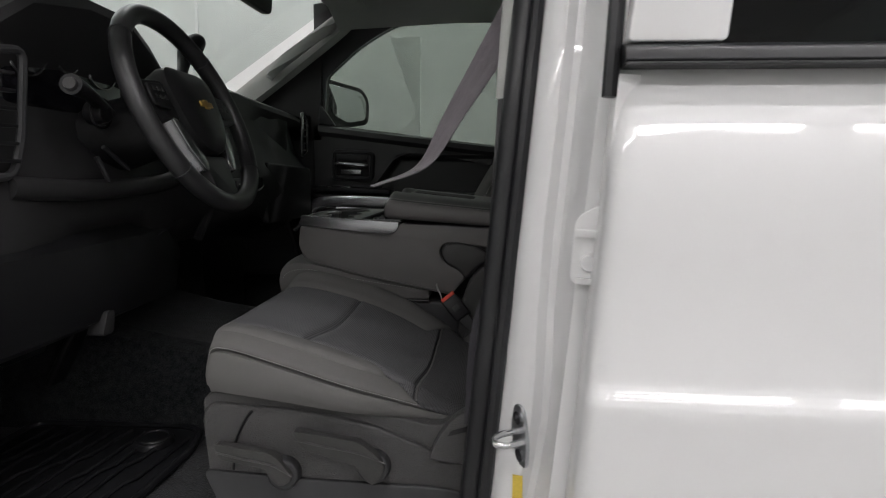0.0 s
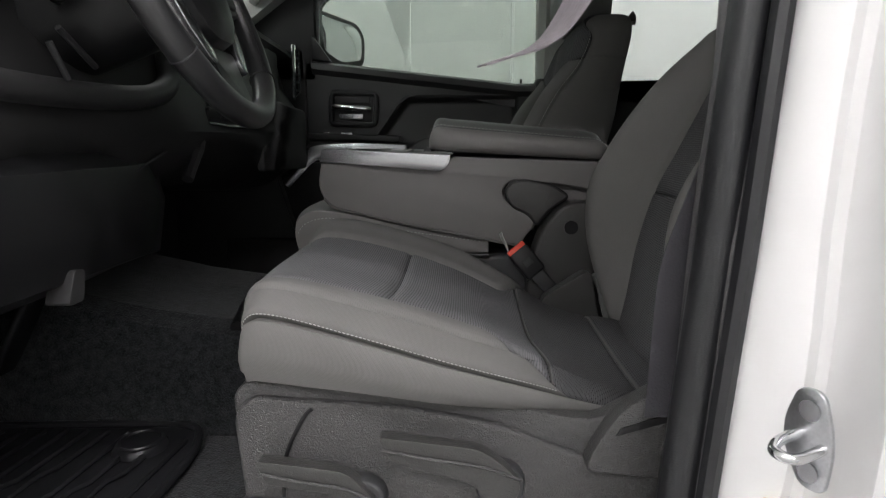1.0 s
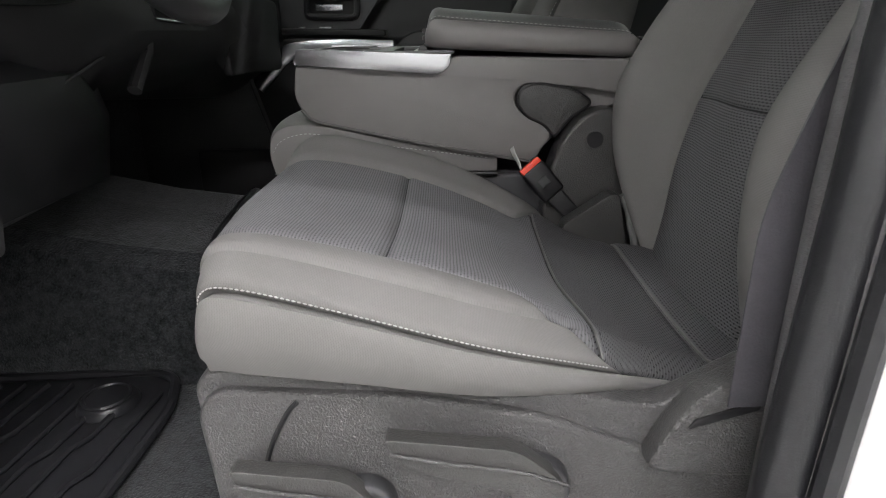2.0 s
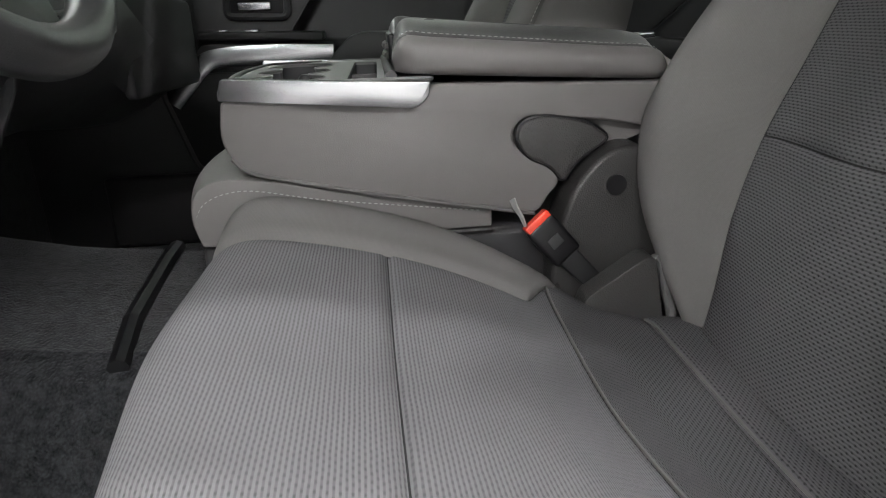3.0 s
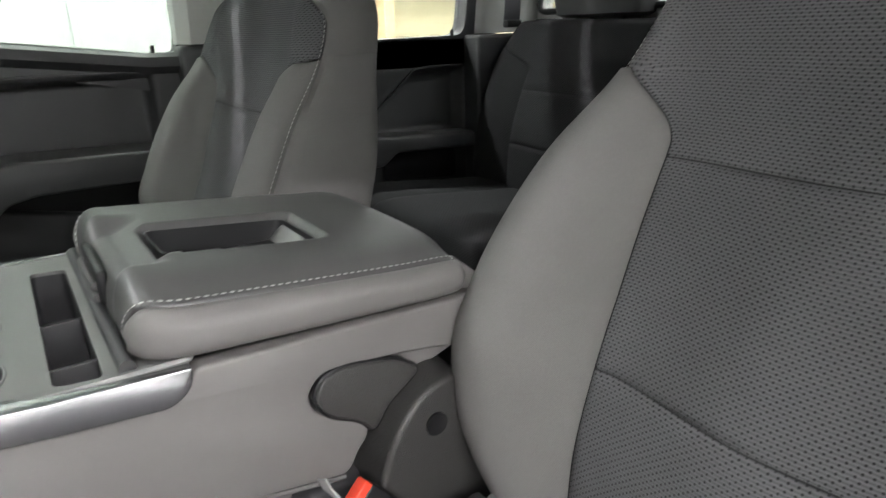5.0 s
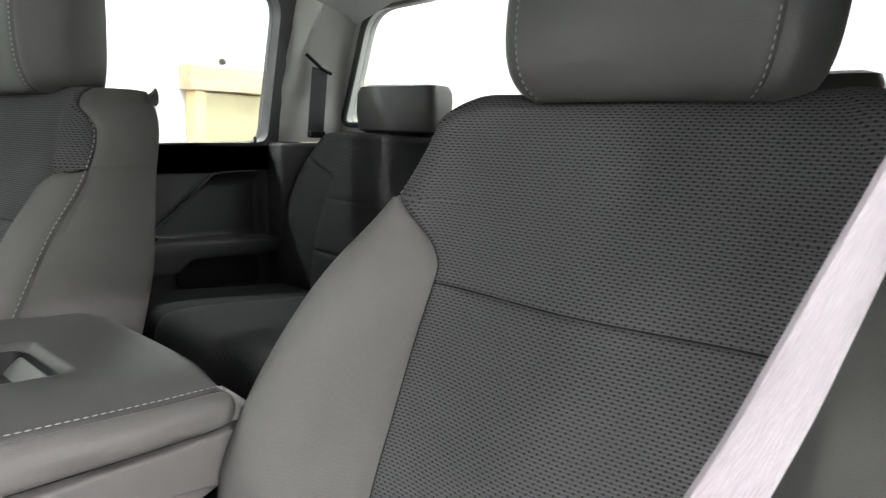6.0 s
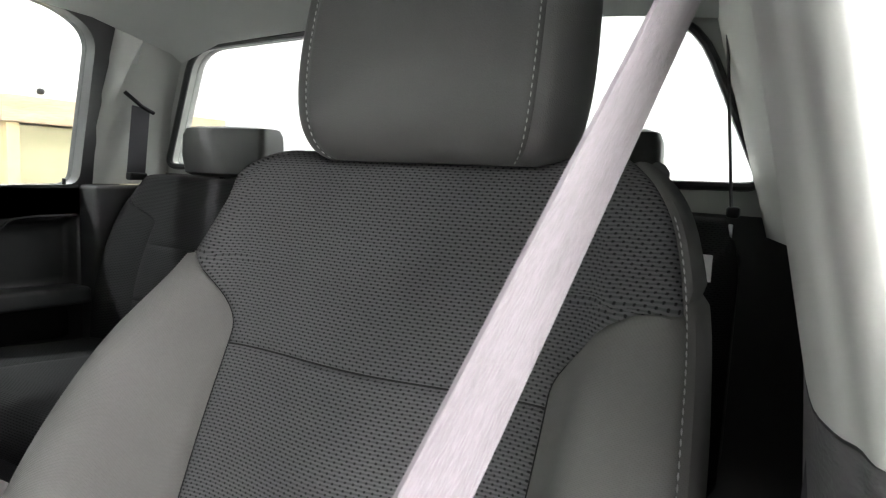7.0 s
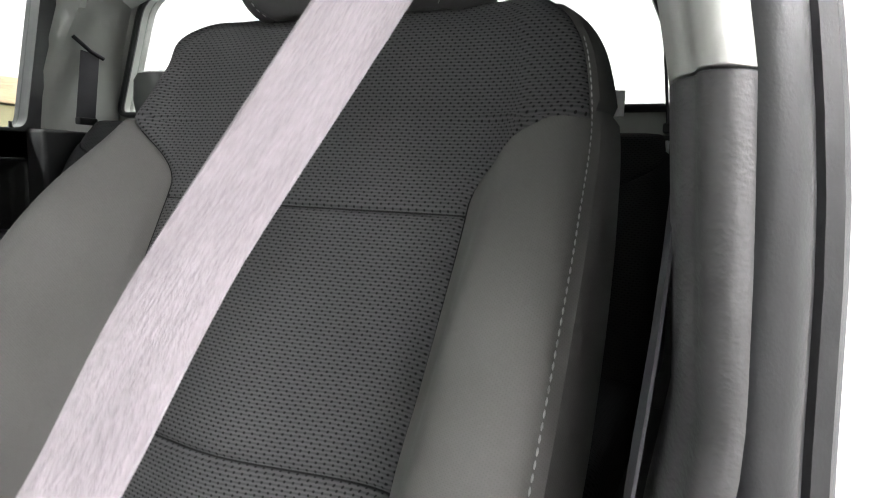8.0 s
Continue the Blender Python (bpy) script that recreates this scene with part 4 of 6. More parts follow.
def make_seat(name, label, side, flip, driver=True):
    C, B = seat_surface(side, 1.0 if driver else 0.85)
    if flip:
        C, B = C[:, ::-1], B[:, ::-1]
    seat = thing(name, label, "car seat", group="front seats")

    def v_low(u):
        return ease(u, 6.3, 7.6, 4, 2.02)

    def v_high(u):
        return ease(u, 6.8, 8.0, 6, 7.98)
    F = (lambda e: (lambda a, b: (lambda uv: (uv[0], 10 - uv[1]))(e(a, 1 - b)))) if flip else (lambda e: e)
    grow = lambda u0, u1, lo, hi: F(lambda a, b: (u0 + (u1 - u0) * a, lo(u0 + (u1 - u0) * a) * (1 - b) + hi(u0 + (u1 - u0) * a) * b))
    two, eight = (lambda u: 2.0), (lambda u: 8.0)
    n = 1.0 if driver else 0.8
    k = lambda q: max(6, int(q * n))
    # Cushion top in the lighter copy: light on it is part of the colour
    cushion = part("cushion", panel(C, grow(0.0, 5.1, v_low, v_high), k(70), k(60), 0.007, 0.02, tuck=0.009), CLOTH_LIT, seat, "dark grey woven cloth cushion front")
    part("cushion_middle", panel(C, grow(5.1, 7.25, v_low, v_high), k(40), k(60), 0.007, 0.014, tuck=0.009), CLOTH_LIT, cushion, "charcoal woven cloth insert")
    part("cushion_rear", panel(C, grow(7.25, 8.95, v_low, v_high), k(36), k(70), 0.006, 0.012, tuck=0.009), CLOTH, cushion)
    part("cushion_roll", panel(C, grow(8.95, 10.0, two, eight), k(16), k(60), 0.008, 0.012, tuck=0.009), CLOTH, cushion)
    part("bolster", panel(C, grow(0.0, 7.55, two, v_low), k(80), k(30), 0.008, 0.008, tuck=0.009), BOLSTER, cushion, "grey cloth side bolster")
    part("bolster", panel(C, grow(0.0, 7.95, v_high, eight), k(80), k(24), 0.010, 0.022, tuck=0.009), BOLSTER, cushion, "grey cloth side bolster")
    part("side_panel", panel(C, grow(0.0, 9.0, lambda u: 0.0, two), k(80), k(16), 0.0065, 0.004, tuck=0.007), BOLSTER, cushion)
    part("side_panel", panel(C, grow(0.0, 7.7, eight, lambda u: 10.0), k(80), k(16), 0.006, 0.012, tuck=0.006), BOLSTER, cushion)
    for v in (2.06, 7.94):
        part("stitching", stitches(along(C, np.linspace(1.0, 7.3, 140), v, 0.0062), 0.0028, 0.0011), THREAD, cushion, "pale contrast stitching")
    for fv in (v_low, v_high):
        part("seam", tube(along(C, np.linspace(0.2, 7.2, 80), fv, -0.0006), 0.0013, 6), SEAM, cushion)
    # Pale raised tubes that paint in the highlight along the two rear seams
    for u_ in (7.28, 8.98):
        part("welt", tube(across_line(C, u_, v_low(u_), v_high(u_), 0.0042), 0.0016, 6), WELT, cushion)
    for u_ in (5.1, 7.25, 8.95):
        part("seam", tube(across_line(C, u_, v_low(u_), v_high(u_), -0.0004), 0.0013, 6), SEAM, cushion)

    def w_low(u):
        f = min(max((u - 6.15) / 1.05, 0.0), 1.0)
        return 2.02 + 1.98 * math.sqrt(1 - f * f)

    def w_high(u):
        return 10 - w_low(u)
    rest = part("backrest", panel(B, grow(3.0, 6.0, w_low, w_high), k(60), k(60), 0.006, 0.014), CLOTH, seat, "charcoal woven cloth backrest insert")
    part("lower_insert", panel(B, grow(0.0, 3.0, w_low, w_high), k(50), k(60), 0.007, 0.014), CLOTH, rest)
    part("upper_insert", panel(B, grow(6.0, 11.0, w_low, w_high), k(70), k(90), 0.005, 0.012, tuck=0.008), CLOTH, rest)
    part("bolster", panel(B, grow(0.0, 7.2, two, w_low), k(70), k(30), 0.010, 0.026, tuck=0.007), BOLSTER, rest, "grey cloth side bolster")
    part("bolster", panel(B, grow(0.0, 7.2, w_high, eight), k(70), k(30), 0.010, 0.026, tuck=0.007), BOLSTER, rest, "grey cloth side bolster")
    for lo_, hi_ in ((lambda u: 0.0, two), (eight, lambda u: 10.0)):
        part("side_panel", panel(B, grow(0.0, 7.3, lo_, hi_), k(60), k(16), 0.004, 0.010), BOLSTER, rest)
        part("upper_side_panel", panel(B, grow(7.3, 11.0, lo_, hi_), k(30), k(16), 0.004, 0.010), BOLSTER, rest)
    for v in (2.08, 7.92):
        part("stitching", stitches(along(B, np.linspace(0.6, 8.4, 110), v, 0.0060)), THREAD, rest, "pale contrast stitching")
    for fv in (w_low, w_high):
        part("seam", tube(along(B, np.linspace(0.2, 7.0, 90), fv, -0.0004), 0.0014, 6), SEAM, rest)
    for u_ in (3.0, 6.0):
        part("seam", tube(across_line(B, u_, w_low(u_), w_high(u_), -0.0002), 0.0014, 6), SEAM, rest)
    # back shell
    rr = []
    for row in B:
        a, b = row[0], row[10]
        rr.append([tuple(a * (1 - f) + b * f + np.array([0.02 * math.sin(math.pi * f), 0, 0])) for f in np.linspace(0, 1, 9)] + [tuple(b * 0.93 + a * 0.07 + np.array([-0.03, 0, 0])), tuple(a * 0.93 + b * 0.07 + np.array([-0.03, 0, 0]))])
    part("back_shell", loft(rr), SHIELD, rest, "dark plastic seat back")
    # headrest
    hz = [(1.384, 0.80, 0.03), (1.398, 0.93, 0.012), (1.428, 1.0, 0.0), (1.48, 1.02, -0.004), (1.55, 1.0, 0.0), (1.60, 0.97, 0.008), (1.625, 0.90, 0.024), (1.634, 0.75, 0.04)]
    H = []
    for z, w, dx in hz:
        xc, yc, hw = 0.200 + (z - 1.42) * 0.18, -0.512, 0.120 * w
        row = [(xc + 0.110, yc - hw * 0.9, z), (xc + 0.06, yc - hw * 1.10, z), (xc + 0.02 + dx, yc - hw * 1.06, z), (xc + dx, yc - hw * 0.90, z), (xc - 0.004 + dx, yc - hw * 0.5, z), (xc - 0.006 + dx, yc, z),
               (xc - 0.004 + dx, yc + hw * 0.5, z), (xc + dx, yc + hw * 0.90, z), (xc + 0.02 + dx, yc + hw * 1.06, z), (xc + 0.06, yc + hw * 1.10, z), (xc + 0.110, yc + hw * 0.9, z)]
        H.append([side(drawn(p)) for p in row])
    H = np.array(H)
    if flip:
        H = H[:, ::-1]
    head = part("headrest", panel(H, rect(0, 7, 3, 7), k(36), k(40), 0.003, 0.008), VINYL_HEAD, seat, "charcoal vinyl headrest")
    part("headrest_side", panel(H, rect(0, 7, 0, 3), k(36), 14, 0.003, 0.008), VINYL_HEAD, head)
    part("headrest_side", panel(H, rect(0, 7, 7, 10), k(36), 14, 0.003, 0.008), VINYL_HEAD, head)
    part("headrest_cap", loft([[tuple(p) for p in H[0]], [tuple(p + np.array([0, 0, 0.01])) for p in H[0]]]), VINYL_HEAD, head)
    part("headrest_cap", loft([[tuple(p) for p in H[-1]], [tuple(p - np.array([0, 0, 0.01])) for p in H[-1]]]), VINYL_HEAD, head)
    part("headrest_back", loft([[tuple(r[0]), tuple(r[10]), tuple(r[10] - np.array([0.02, 0, 0])), tuple(r[0] - np.array([0.02, 0, 0]))] for r in H]), VINYL_HEAD, head)
    for v in (3.1, 6.9):
        part("stitching", stitches(along(H, np.linspace(0.4, 6.6, 60), v, 0.0036), 0.004, 0.0025), THREAD, head)
    for dy in (-0.06, 0.06):
        part("post", tube([side(drawn((0.255, -0.512 + dy, 1.34))), side(drawn((0.265, -0.512 + dy, 1.43)))], 0.006, 10), CHROME, head)
    return seat


straight = lambda p: p
driver_seat = make_seat("driver_seat", "charcoal cloth driver seat with grey bolsters and pale stitching", straight, False)


def mirrored(p):
    x, y, z = cab(p)
    x += max(0.0, -0.25 - x) * 0.40 - 0.09 - 0.05 * min(max((z - 0.95) / 0.1, 0.0), 1.0) - 0.15 * max(0.0, z - 1.1)
    return drawn((x, -0.17 - y, z + 0.006))


passenger_seat = make_seat("passenger_seat", "charcoal cloth front passenger seat with grey bolsters", mirrored, True, driver=False)

# driver seat base: grained side shield with two levers
sh = rounded([(-0.452, 0.890), (-0.437, 0.904), (-0.293, 0.897), (-0.201, 0.884), (-0.136, 0.869), (-0.109, 0.866), (-0.072, 0.886), (-0.044, 0.902), (-0.017, 0.911), (0.029, 0.915), (0.029, 0.731), (-0.035, 0.740), (-0.109, 0.763), (-0.293, 0.768), (-0.441, 0.772)], [0.012, 0.012, 0.04, 0.04, 0.03, 0.02, 0.02, 0.02, 0.02, 0.01, 0.01, 0.02, 0.02, 0.02, 0.02], 4)
shield = part("side_shield", prism(sh, "y", -0.736, -0.716, 0.006, 4), SHIELD, driver_seat, "grained charcoal plastic seat side shield")
part("shield_face", prism(rounded([(-0.450, 0.872), (-0.433, 0.890), (-0.293, 0.882), (-0.201, 0.866), (-0.146, 0.843), (-0.125, 0.837), (-0.100, 0.823), (-0.063, 0.840), (0.011, 0.865), (0.029, 0.731), (-0.035, 0.740), (-0.109, 0.763), (-0.293, 0.768), (-0.441, 0.772)], [0.015, 0.02, 0.04, 0.04, 0.03, 0.01, 0.01, 0.02, 0.02, 0.01, 0.02, 0.02, 0.02, 0.02], 5), "y", -0.743, -0.72, 0.0055, 4), SHIELD, shield)

low = rounded([(-0.450, 0.779), (-0.293, 0.772), (-0.109, 0.770), (0.002, 0.749), (0.002, 0.699), (-0.413, 0.699)], 0.015, 3)
part("base_rail", prism(low, "y", -0.735, -0.69, 0.006), HARD, driver_seat)
part("base_box", block((-0.43, -0.69, 0.655), (0.10, -0.31, 0.815), 0.012), HARD, driver_seat)



def lever(pts, piv):
    body = part("lever", prism(rounded(pts, [0.006, 0.012, 0.02, 0.012, 0.008, 0.006], 5), "y", -0.765, -0.751, 0.005, 3), GRAIN, shield, "black seat adjuster lever")
    bm = bmesh.new()
    bmesh.ops.create_cone(bm, cap_ends=True, segments=28, radius1=0.024, radius2=0.022, depth=0.016, matrix=Matrix.Translation((piv[0], -0.750, piv[1])) @ Matrix.Rotation(radians(90), 4, "X"))
    part("hub", bevel(bm, 0.003), HARD, body)
    part("lever_lip", tube(spline([(pts[0][0] + 0.004, -0.765, pts[0][1] - 0.012), ((pts[0][0] + pts[1][0]) / 2, -0.7662, (pts[0][1] + pts[1][1]) / 2 - 0.014), (pts[1][0], -0.766, pts[1][1] - 0.016), (pts[2][0] - 0.004, -0.765, pts[2][1] + 0.004)], 16), 0.0014, 6), SHIELD, body)


lever([(-0.419, 0.854), (-0.335, 0.844), (-0.302, 0.809), (-0.325, 0.794), (-0.349, 0.823), (-0.409, 0.831)], (-0.323, 0.809))
lever([(-0.310, 0.867), (-0.215, 0.856), (-0.175, 0.823), (-0.196, 0.791), (-0.224, 0.823), (-0.296, 0.842)], (-0.198, 0.814))
part("slit", tube(spline([(-0.374, -0.743, 0.880), (-0.382, -0.743, 0.871), (-0.395, -0.743, 0.846), (-0.402, -0.743, 0.823), (-0.404, -0.743, 0.791)], 20), 0.0022, 6), BLACK, shield)
shield.location = (0, 0.014, -0.012)
for ob, dx, dz in zip([c for c in shield.children if c.name.startswith("lever")], (-0.004, 0.0), (-0.015, -0.004)):
    ob.location = (dx, 0, dz)
in_cab[0] = False
ramp = part("rear_cover", prism(rounded([(-0.122, 0.806), (-0.108, 0.838), (-0.086, 0.868), (-0.049, 0.888), (0.010, 0.912), (0.020, 0.80), (-0.06, 0.80)], [0.01, 0.02, 0.012, 0.02, 0.006, 0.006, 0.01], 5), "y", -0.806, -0.782, 0.005, 4), SHIELD, driver_seat, "grained charcoal plastic belt ramp")
part("belt_slot", prism(rounded([(-0.095, 0.841), (-0.046, 0.856), (-0.045, 0.864), (-0.090, 0.849)], 0.002), "y", -0.8075, -0.804, 0.0003), BLACK, ramp)
in_cab[0] = True
# inner hinge cover between cushion and backrest
in_cab[0] = False
hc = part("hinge_cover", prism(rounded([(-0.104, 0.842), (-0.098, 0.858), (-0.034, 0.900), (-0.022, 0.898), (-0.010, 0.826), (-0.014, 0.80), (-0.09, 0.82)], [0.004, 0.004, 0.006, 0.006, 0.006, 0.004, 0.004], 4), "y", -0.332, -0.300, 0.006, 4), GRAIN, driver_seat, "dark plastic recliner cover")
part("cable_guide", tube(spline([(-0.016, -0.312, 0.893), (-0.004, -0.312, 0.872), (0.000, -0.314, 0.850), (0.006, -0.316, 0.828), (0.008, -0.318, 0.805)], 20), 0.006, 8), PLATE, hc, "pale plastic edge strip")
in_cab[0] = True
part("care_tag", block(drawn((0.279, -0.750, 1.298)), drawn((0.282, -0.739, 1.320)), 0.0005), WHITE_MARK, driver_seat, "white cloth tag")

# pale loop of webbing hanging under the console
in_cab[0] = False
part("pull_strap", ribbon([(-0.166, -0.258, 0.955), (-0.163, -0.262, 0.946), (-0.157, -0.266, 0.936), (-0.152, -0.268, 0.922)], [0.013, 0.012, 0.009, 0.005], 0.0016, [(0.3, -0.9, 0.2)] * 4), THREAD, driver_seat, "pale webbing strap")
in_cab[0] = True

# ---- buckle ----
in_cab[0] = False
buckle = thing("belt_buckle", "black seat belt buckle with a red release button", "buckle")
bk = part("body", block((-0.019, -0.009, -0.055), (0.019, 0.009, 0.0), 0.005), BLACK, buckle)
part("button", block((-0.017, -0.008, -0.006), (0.017, 0.008, 0.006), 0.002), RED, bk, "red release button")
part("neck", prism(rounded([(-0.013, -0.054), (0.013, -0.054), (0.016, -0.12), (-0.006, -0.12)], 0.004), "y", -0.005, 0.005, 0.002), BLACK, bk)
part("emboss", block((-0.008, -0.0105, -0.035), (0.008, -0.009, -0.022), 0.001), HARD, bk)
buckle.matrix_basis = pose(-0.139, -0.268, 0.928, -14, -38, 12)
in_cab[0] = True

# ---- centre seat with fold-down console ----
cons = thing("centre_console", "fold-down grey console with cup holders, tray and padded lid", "console")
sp = rounded([(-0.470, 1.075), (-0.477, 1.03), (-0.458, 0.997), (-0.36, 0.974), (-0.13, 0.930), (-0.118, 0.952), (-0.105, 0.965), (-0.11, 0.99), (-0.15, 1.0), (-0.165, 1.025), (-0.148, 1.046), (-0.05, 1.036), (0.025, 1.02), (0.03, 1.076), (-0.25, 1.086), (-0.262, 1.066)], [0.004, 0.02, 0.025, 0.1, 0.012, 0.008, 0.01, 0.01, 0.015, 0.018, 0.02, 0.03, 0.01, 0.006, 0.008, 0.01], 5)


def cons_y(x):
    """Half width of the console, narrower towards its nose."""
    f = min(max((-0.30 - x) / 0.17, 0.0), 1.0)
    return 0.158 - 0.018 * f ** 2.6


def taper(bm, yc=-0.08, full=0.158):
    for v in bm.verts:
        v.co.y = yc + (v.co.y - yc) * cons_y(v.co.x) / full
    return bm


body = part("body", taper(prism(sp, "y", -0.238, -0.220, 0.008, 4)), VINYL_GREY, cons, "grey vinyl console body")
part("welt", taper(tube(spline([(-0.466, -0.2375, 1.012), (-0.452, -0.2385, 0.998), (-0.42, -0.2385, 0.9885), (-0.31, -0.2385, 0.964), (-0.20, -0.2385, 0.943), (-0.135, -0.2385, 0.931)], 30), 0.0026, 6)), WELT, body)
part("far_side", taper(prism(sp, "y", 0.060, 0.078, 0.008, 4)), VINYL_GREY, body)
core = [(x, z if z < 1.03 or x > -0.20 else 1.030) for x, z in ((-0.474, 1.085), (-0.474, 1.03), (-0.452, 1.0), (-0.31, 0.967), (-0.13, 0.934), (-0.10, 0.965), (-0.05, 1.0), (0.022, 1.022), (0.026, 1.074), (-0.25, 1.082), (-0.26, 1.03))]
core[0] = (-0.470, 1.030)
core[9] = (-0.252, 1.083)
part("core", taper(prism(core, "y", -0.222, 0.062, 0.0)), VINYL_GREY, body)
fr_ = []
for z, k in ((1.078, 0.0), (1.04, 0.0), (1.015, 0.010), (1.002, 0.028)):
    fr_.append([(-0.474 - 0.010 * math.sin(math.pi * f) + k, -0.194 + 0.228 * f, z) for f in np.linspace(0, 1, 13)] + [(-0.455 + k, 0.030, z), (-0.455 + k, -0.190, z)])
part("nose_pad", loft(fr_), VINYL_GREY, body)
band = [(x, z) for x, z in ((-0.467, 1.100), (-0.472, 1.076), (-0.36, 1.068), (-0.27, 1.060), (-0.254, 1.072), (-0.252, 1.089), (-0.36, 1.094))]
for s in (-1, 1):
    ya, yb = (-0.2405, -0.225) if s < 0 else (0.065, 0.0805)
    part("silver_band", taper(prism(rounded(band, [0.004, 0.004, 0.02, 0.012, 0.012, 0.002, 0.02], 5), "y", ya, yb, 0.0025)), SILVER, body, "brushed silver side band")
nose = []
for z, k in ((1.077, -0.004), (1.084, -0.004), (1.0905, -0.001)):
    nose.append([(-0.470 - 0.012 * math.sin(math.pi * f) + k, -0.212 + (0.052 + 0.212) * f, z) for f in np.linspace(0, 1, 11)] + [(-0.45 + k, 0.045, z), (-0.45 + k, -0.205, z)])
part("front_band", loft(nose), SILVER, body)

# top plate with three joined cup holders and a divided tray cut through it
def cup_outline():
    """Three round wells joined by two short necks."""
    pts = []
    cx, R, n = -0.411, 0.041, 61
    ys = (-0.176, -0.091, -0.004)

    def arc(y, a0, a1):
        for a in np.linspace(a0, a1, max(10, int(abs(a1 - a0) / 9))):
            pts.append((cx + R * math.cos(radians(a)), y + R * math.sin(radians(a))))
    arc(ys[0], 180 - n, 360 + n)
    arc(ys[1], -n, n)
    arc(ys[2], -n, 180 + n)
    arc(ys[1], 180 - n, 180 + n)
    return rounded(pts, 0.004, 2)


def plate_with_holes(outer, holes, z0, z1, tilt=0.0):
    """A flat plate between z0 and z1 whose holes go through it."""
    bm = bmesh.new()
    loops = []
    for poly in (outer, *holes):
        vs = [bm.verts.new((x, y, z1)) for x, y in poly]
        es = [bm.edges.new((vs[i], vs[(i + 1) % len(vs)])) for i in range(len(vs))]
        loops.append((vs, es))
    bmesh.ops.triangle_fill(bm, use_beauty=True, use_dissolve=False, edges=[e for _, es in loops for e in es])
    for vs, _ in loops:
        low_ = [bm.verts.new((v.co.x, v.co.y, z0)) for v in vs]
        for i in range(len(vs)):
            j = (i + 1) % len(vs)
            bm.faces.new((vs[i], vs[j], low_[j], low_[i]))
    return bm


hole1 = cup_outline()
hole2 = rounded([(-0.343, -0.218), (-0.310, -0.223), (-0.307, 0.020), (-0.340, 0.026)], 0.007, 4)
plate_out = rounded([(-0.466, -0.202), (-0.42, -0.216), (-0.35, -0.227), (-0.25, -0.230), (-0.25, 0.070), (-0.35, 0.067), (-0.42, 0.056), (-0.466, 0.042), (-0.480, -0.08)], [0.03, 0.02, 0.02, 0.004, 0.004, 0.02, 0.02, 0.03, 0.05], 5)
plate = part("top_plate", plate_with_holes(plate_out, [hole1, hole2], 1.0885, 1.0925), PLATE, cons, "grey plastic cup holder plate", sharp=50)
part("plate_rim", tube([(x, y, 1.0915) for x, y in plate_out], 0.003, 6, closed=True, up=(0, 0, 1)), PLATE, plate)
part("cup_rim", tube([(x, y, 1.0925) for x, y in hole1], 0.0014, 6, closed=True, up=(0, 0, 1)), PLATE, plate)
for hole in (hole1, hole2):
    part("well", loft([[(x, y, z) for x, y in hole] for z in (1.0888, 1.06, 1.036)], caps=False), HARD, plate, "dark moulded well")
part("well_floor", block((-0.444, -0.205, 1.030), (-0.300, 0.040, 1.036), 0), BLACK, plate)
part("cup_pad", block((-0.43, -0.19, 1.036), (-0.39, -0.13, 1.042), 0.004), SHIELD, plate)
part("cup_divider", tube([(-0.402, -0.060, 1.036), (-0.402, -0.060, 1.080), (-0.402, -0.060, 1.086)], [0.012, 0.010, 0.006], 16), WHEELM, plate)
for dy in (-0.095, -0.180):
    part("tray_divider", block((-0.343, dy - 0.002, 1.036), (-0.309, dy + 0.002, 1.086), 0.001), HARD, plate)
part("latch_bar", tube([(-0.294, -0.224, 1.0945), (-0.294, 0.062, 1.0945)], 0.0065, 12), HARD, plate)
part("groove", tube(spline([(-0.452, -0.198, 1.0925), (-0.464, -0.165, 1.0928), (-0.470, -0.08, 1.0928), (-0.465, 0.005, 1.0928), (-0.455, 0.040, 1.0928), (-0.43, 0.052, 1.0928), (-0.39, 0.058, 1.0925)], 40), 0.0028, 8), BLACK, plate)

# padded lid with a sunk pocket
LID = []
lx = [-0.288, -0.284, -0.274, -0.25, -0.20, -0.12, -0.05, 0.0, 0.016, 0.024]
for i, x in enumerate(lx):
    f = (x + 0.288) / 0.312
    zt = (1.156 - 0.030 * f) if 2 <= i <= 7 else (1.142 - 0.024 * f if i in (1, 8) else 1.118 - 0.022 * f)
    zb = 1.098 - 0.020 * f
    w = (0.128, 0.140, 0.150, 0.157, 0.158, 0.158, 0.157, 0.154, 0.144, 0.132)[i]
    yc = -0.08
    LID.append([(x, yc - w + 0.008, zb), (x, yc - w - 0.001, zb + 0.010), (x, yc - w + 0.001, zb + (zt - zb) * 0.52), (x, yc - w + 0.022, zt - 0.014), (x, yc - w + 0.06, zt - 0.003), (x, yc, zt - 0.001), (x, yc + w - 0.06, zt - 0.003),
                (x, yc + w - 0.022, zt - 0.014), (x, yc + w - 0.001, zb + (zt - zb) * 0.52), (x, yc + w + 0.001, zb + 0.010), (x, yc + w - 0.008, zb)])
LID = np.array(LID)
lid = part("lid", panel(LID, rect(0, 9, 2.6, 7.4), 120, 110, 0.002, 0.006), VINYL, cons, "padded charcoal vinyl armrest lid")
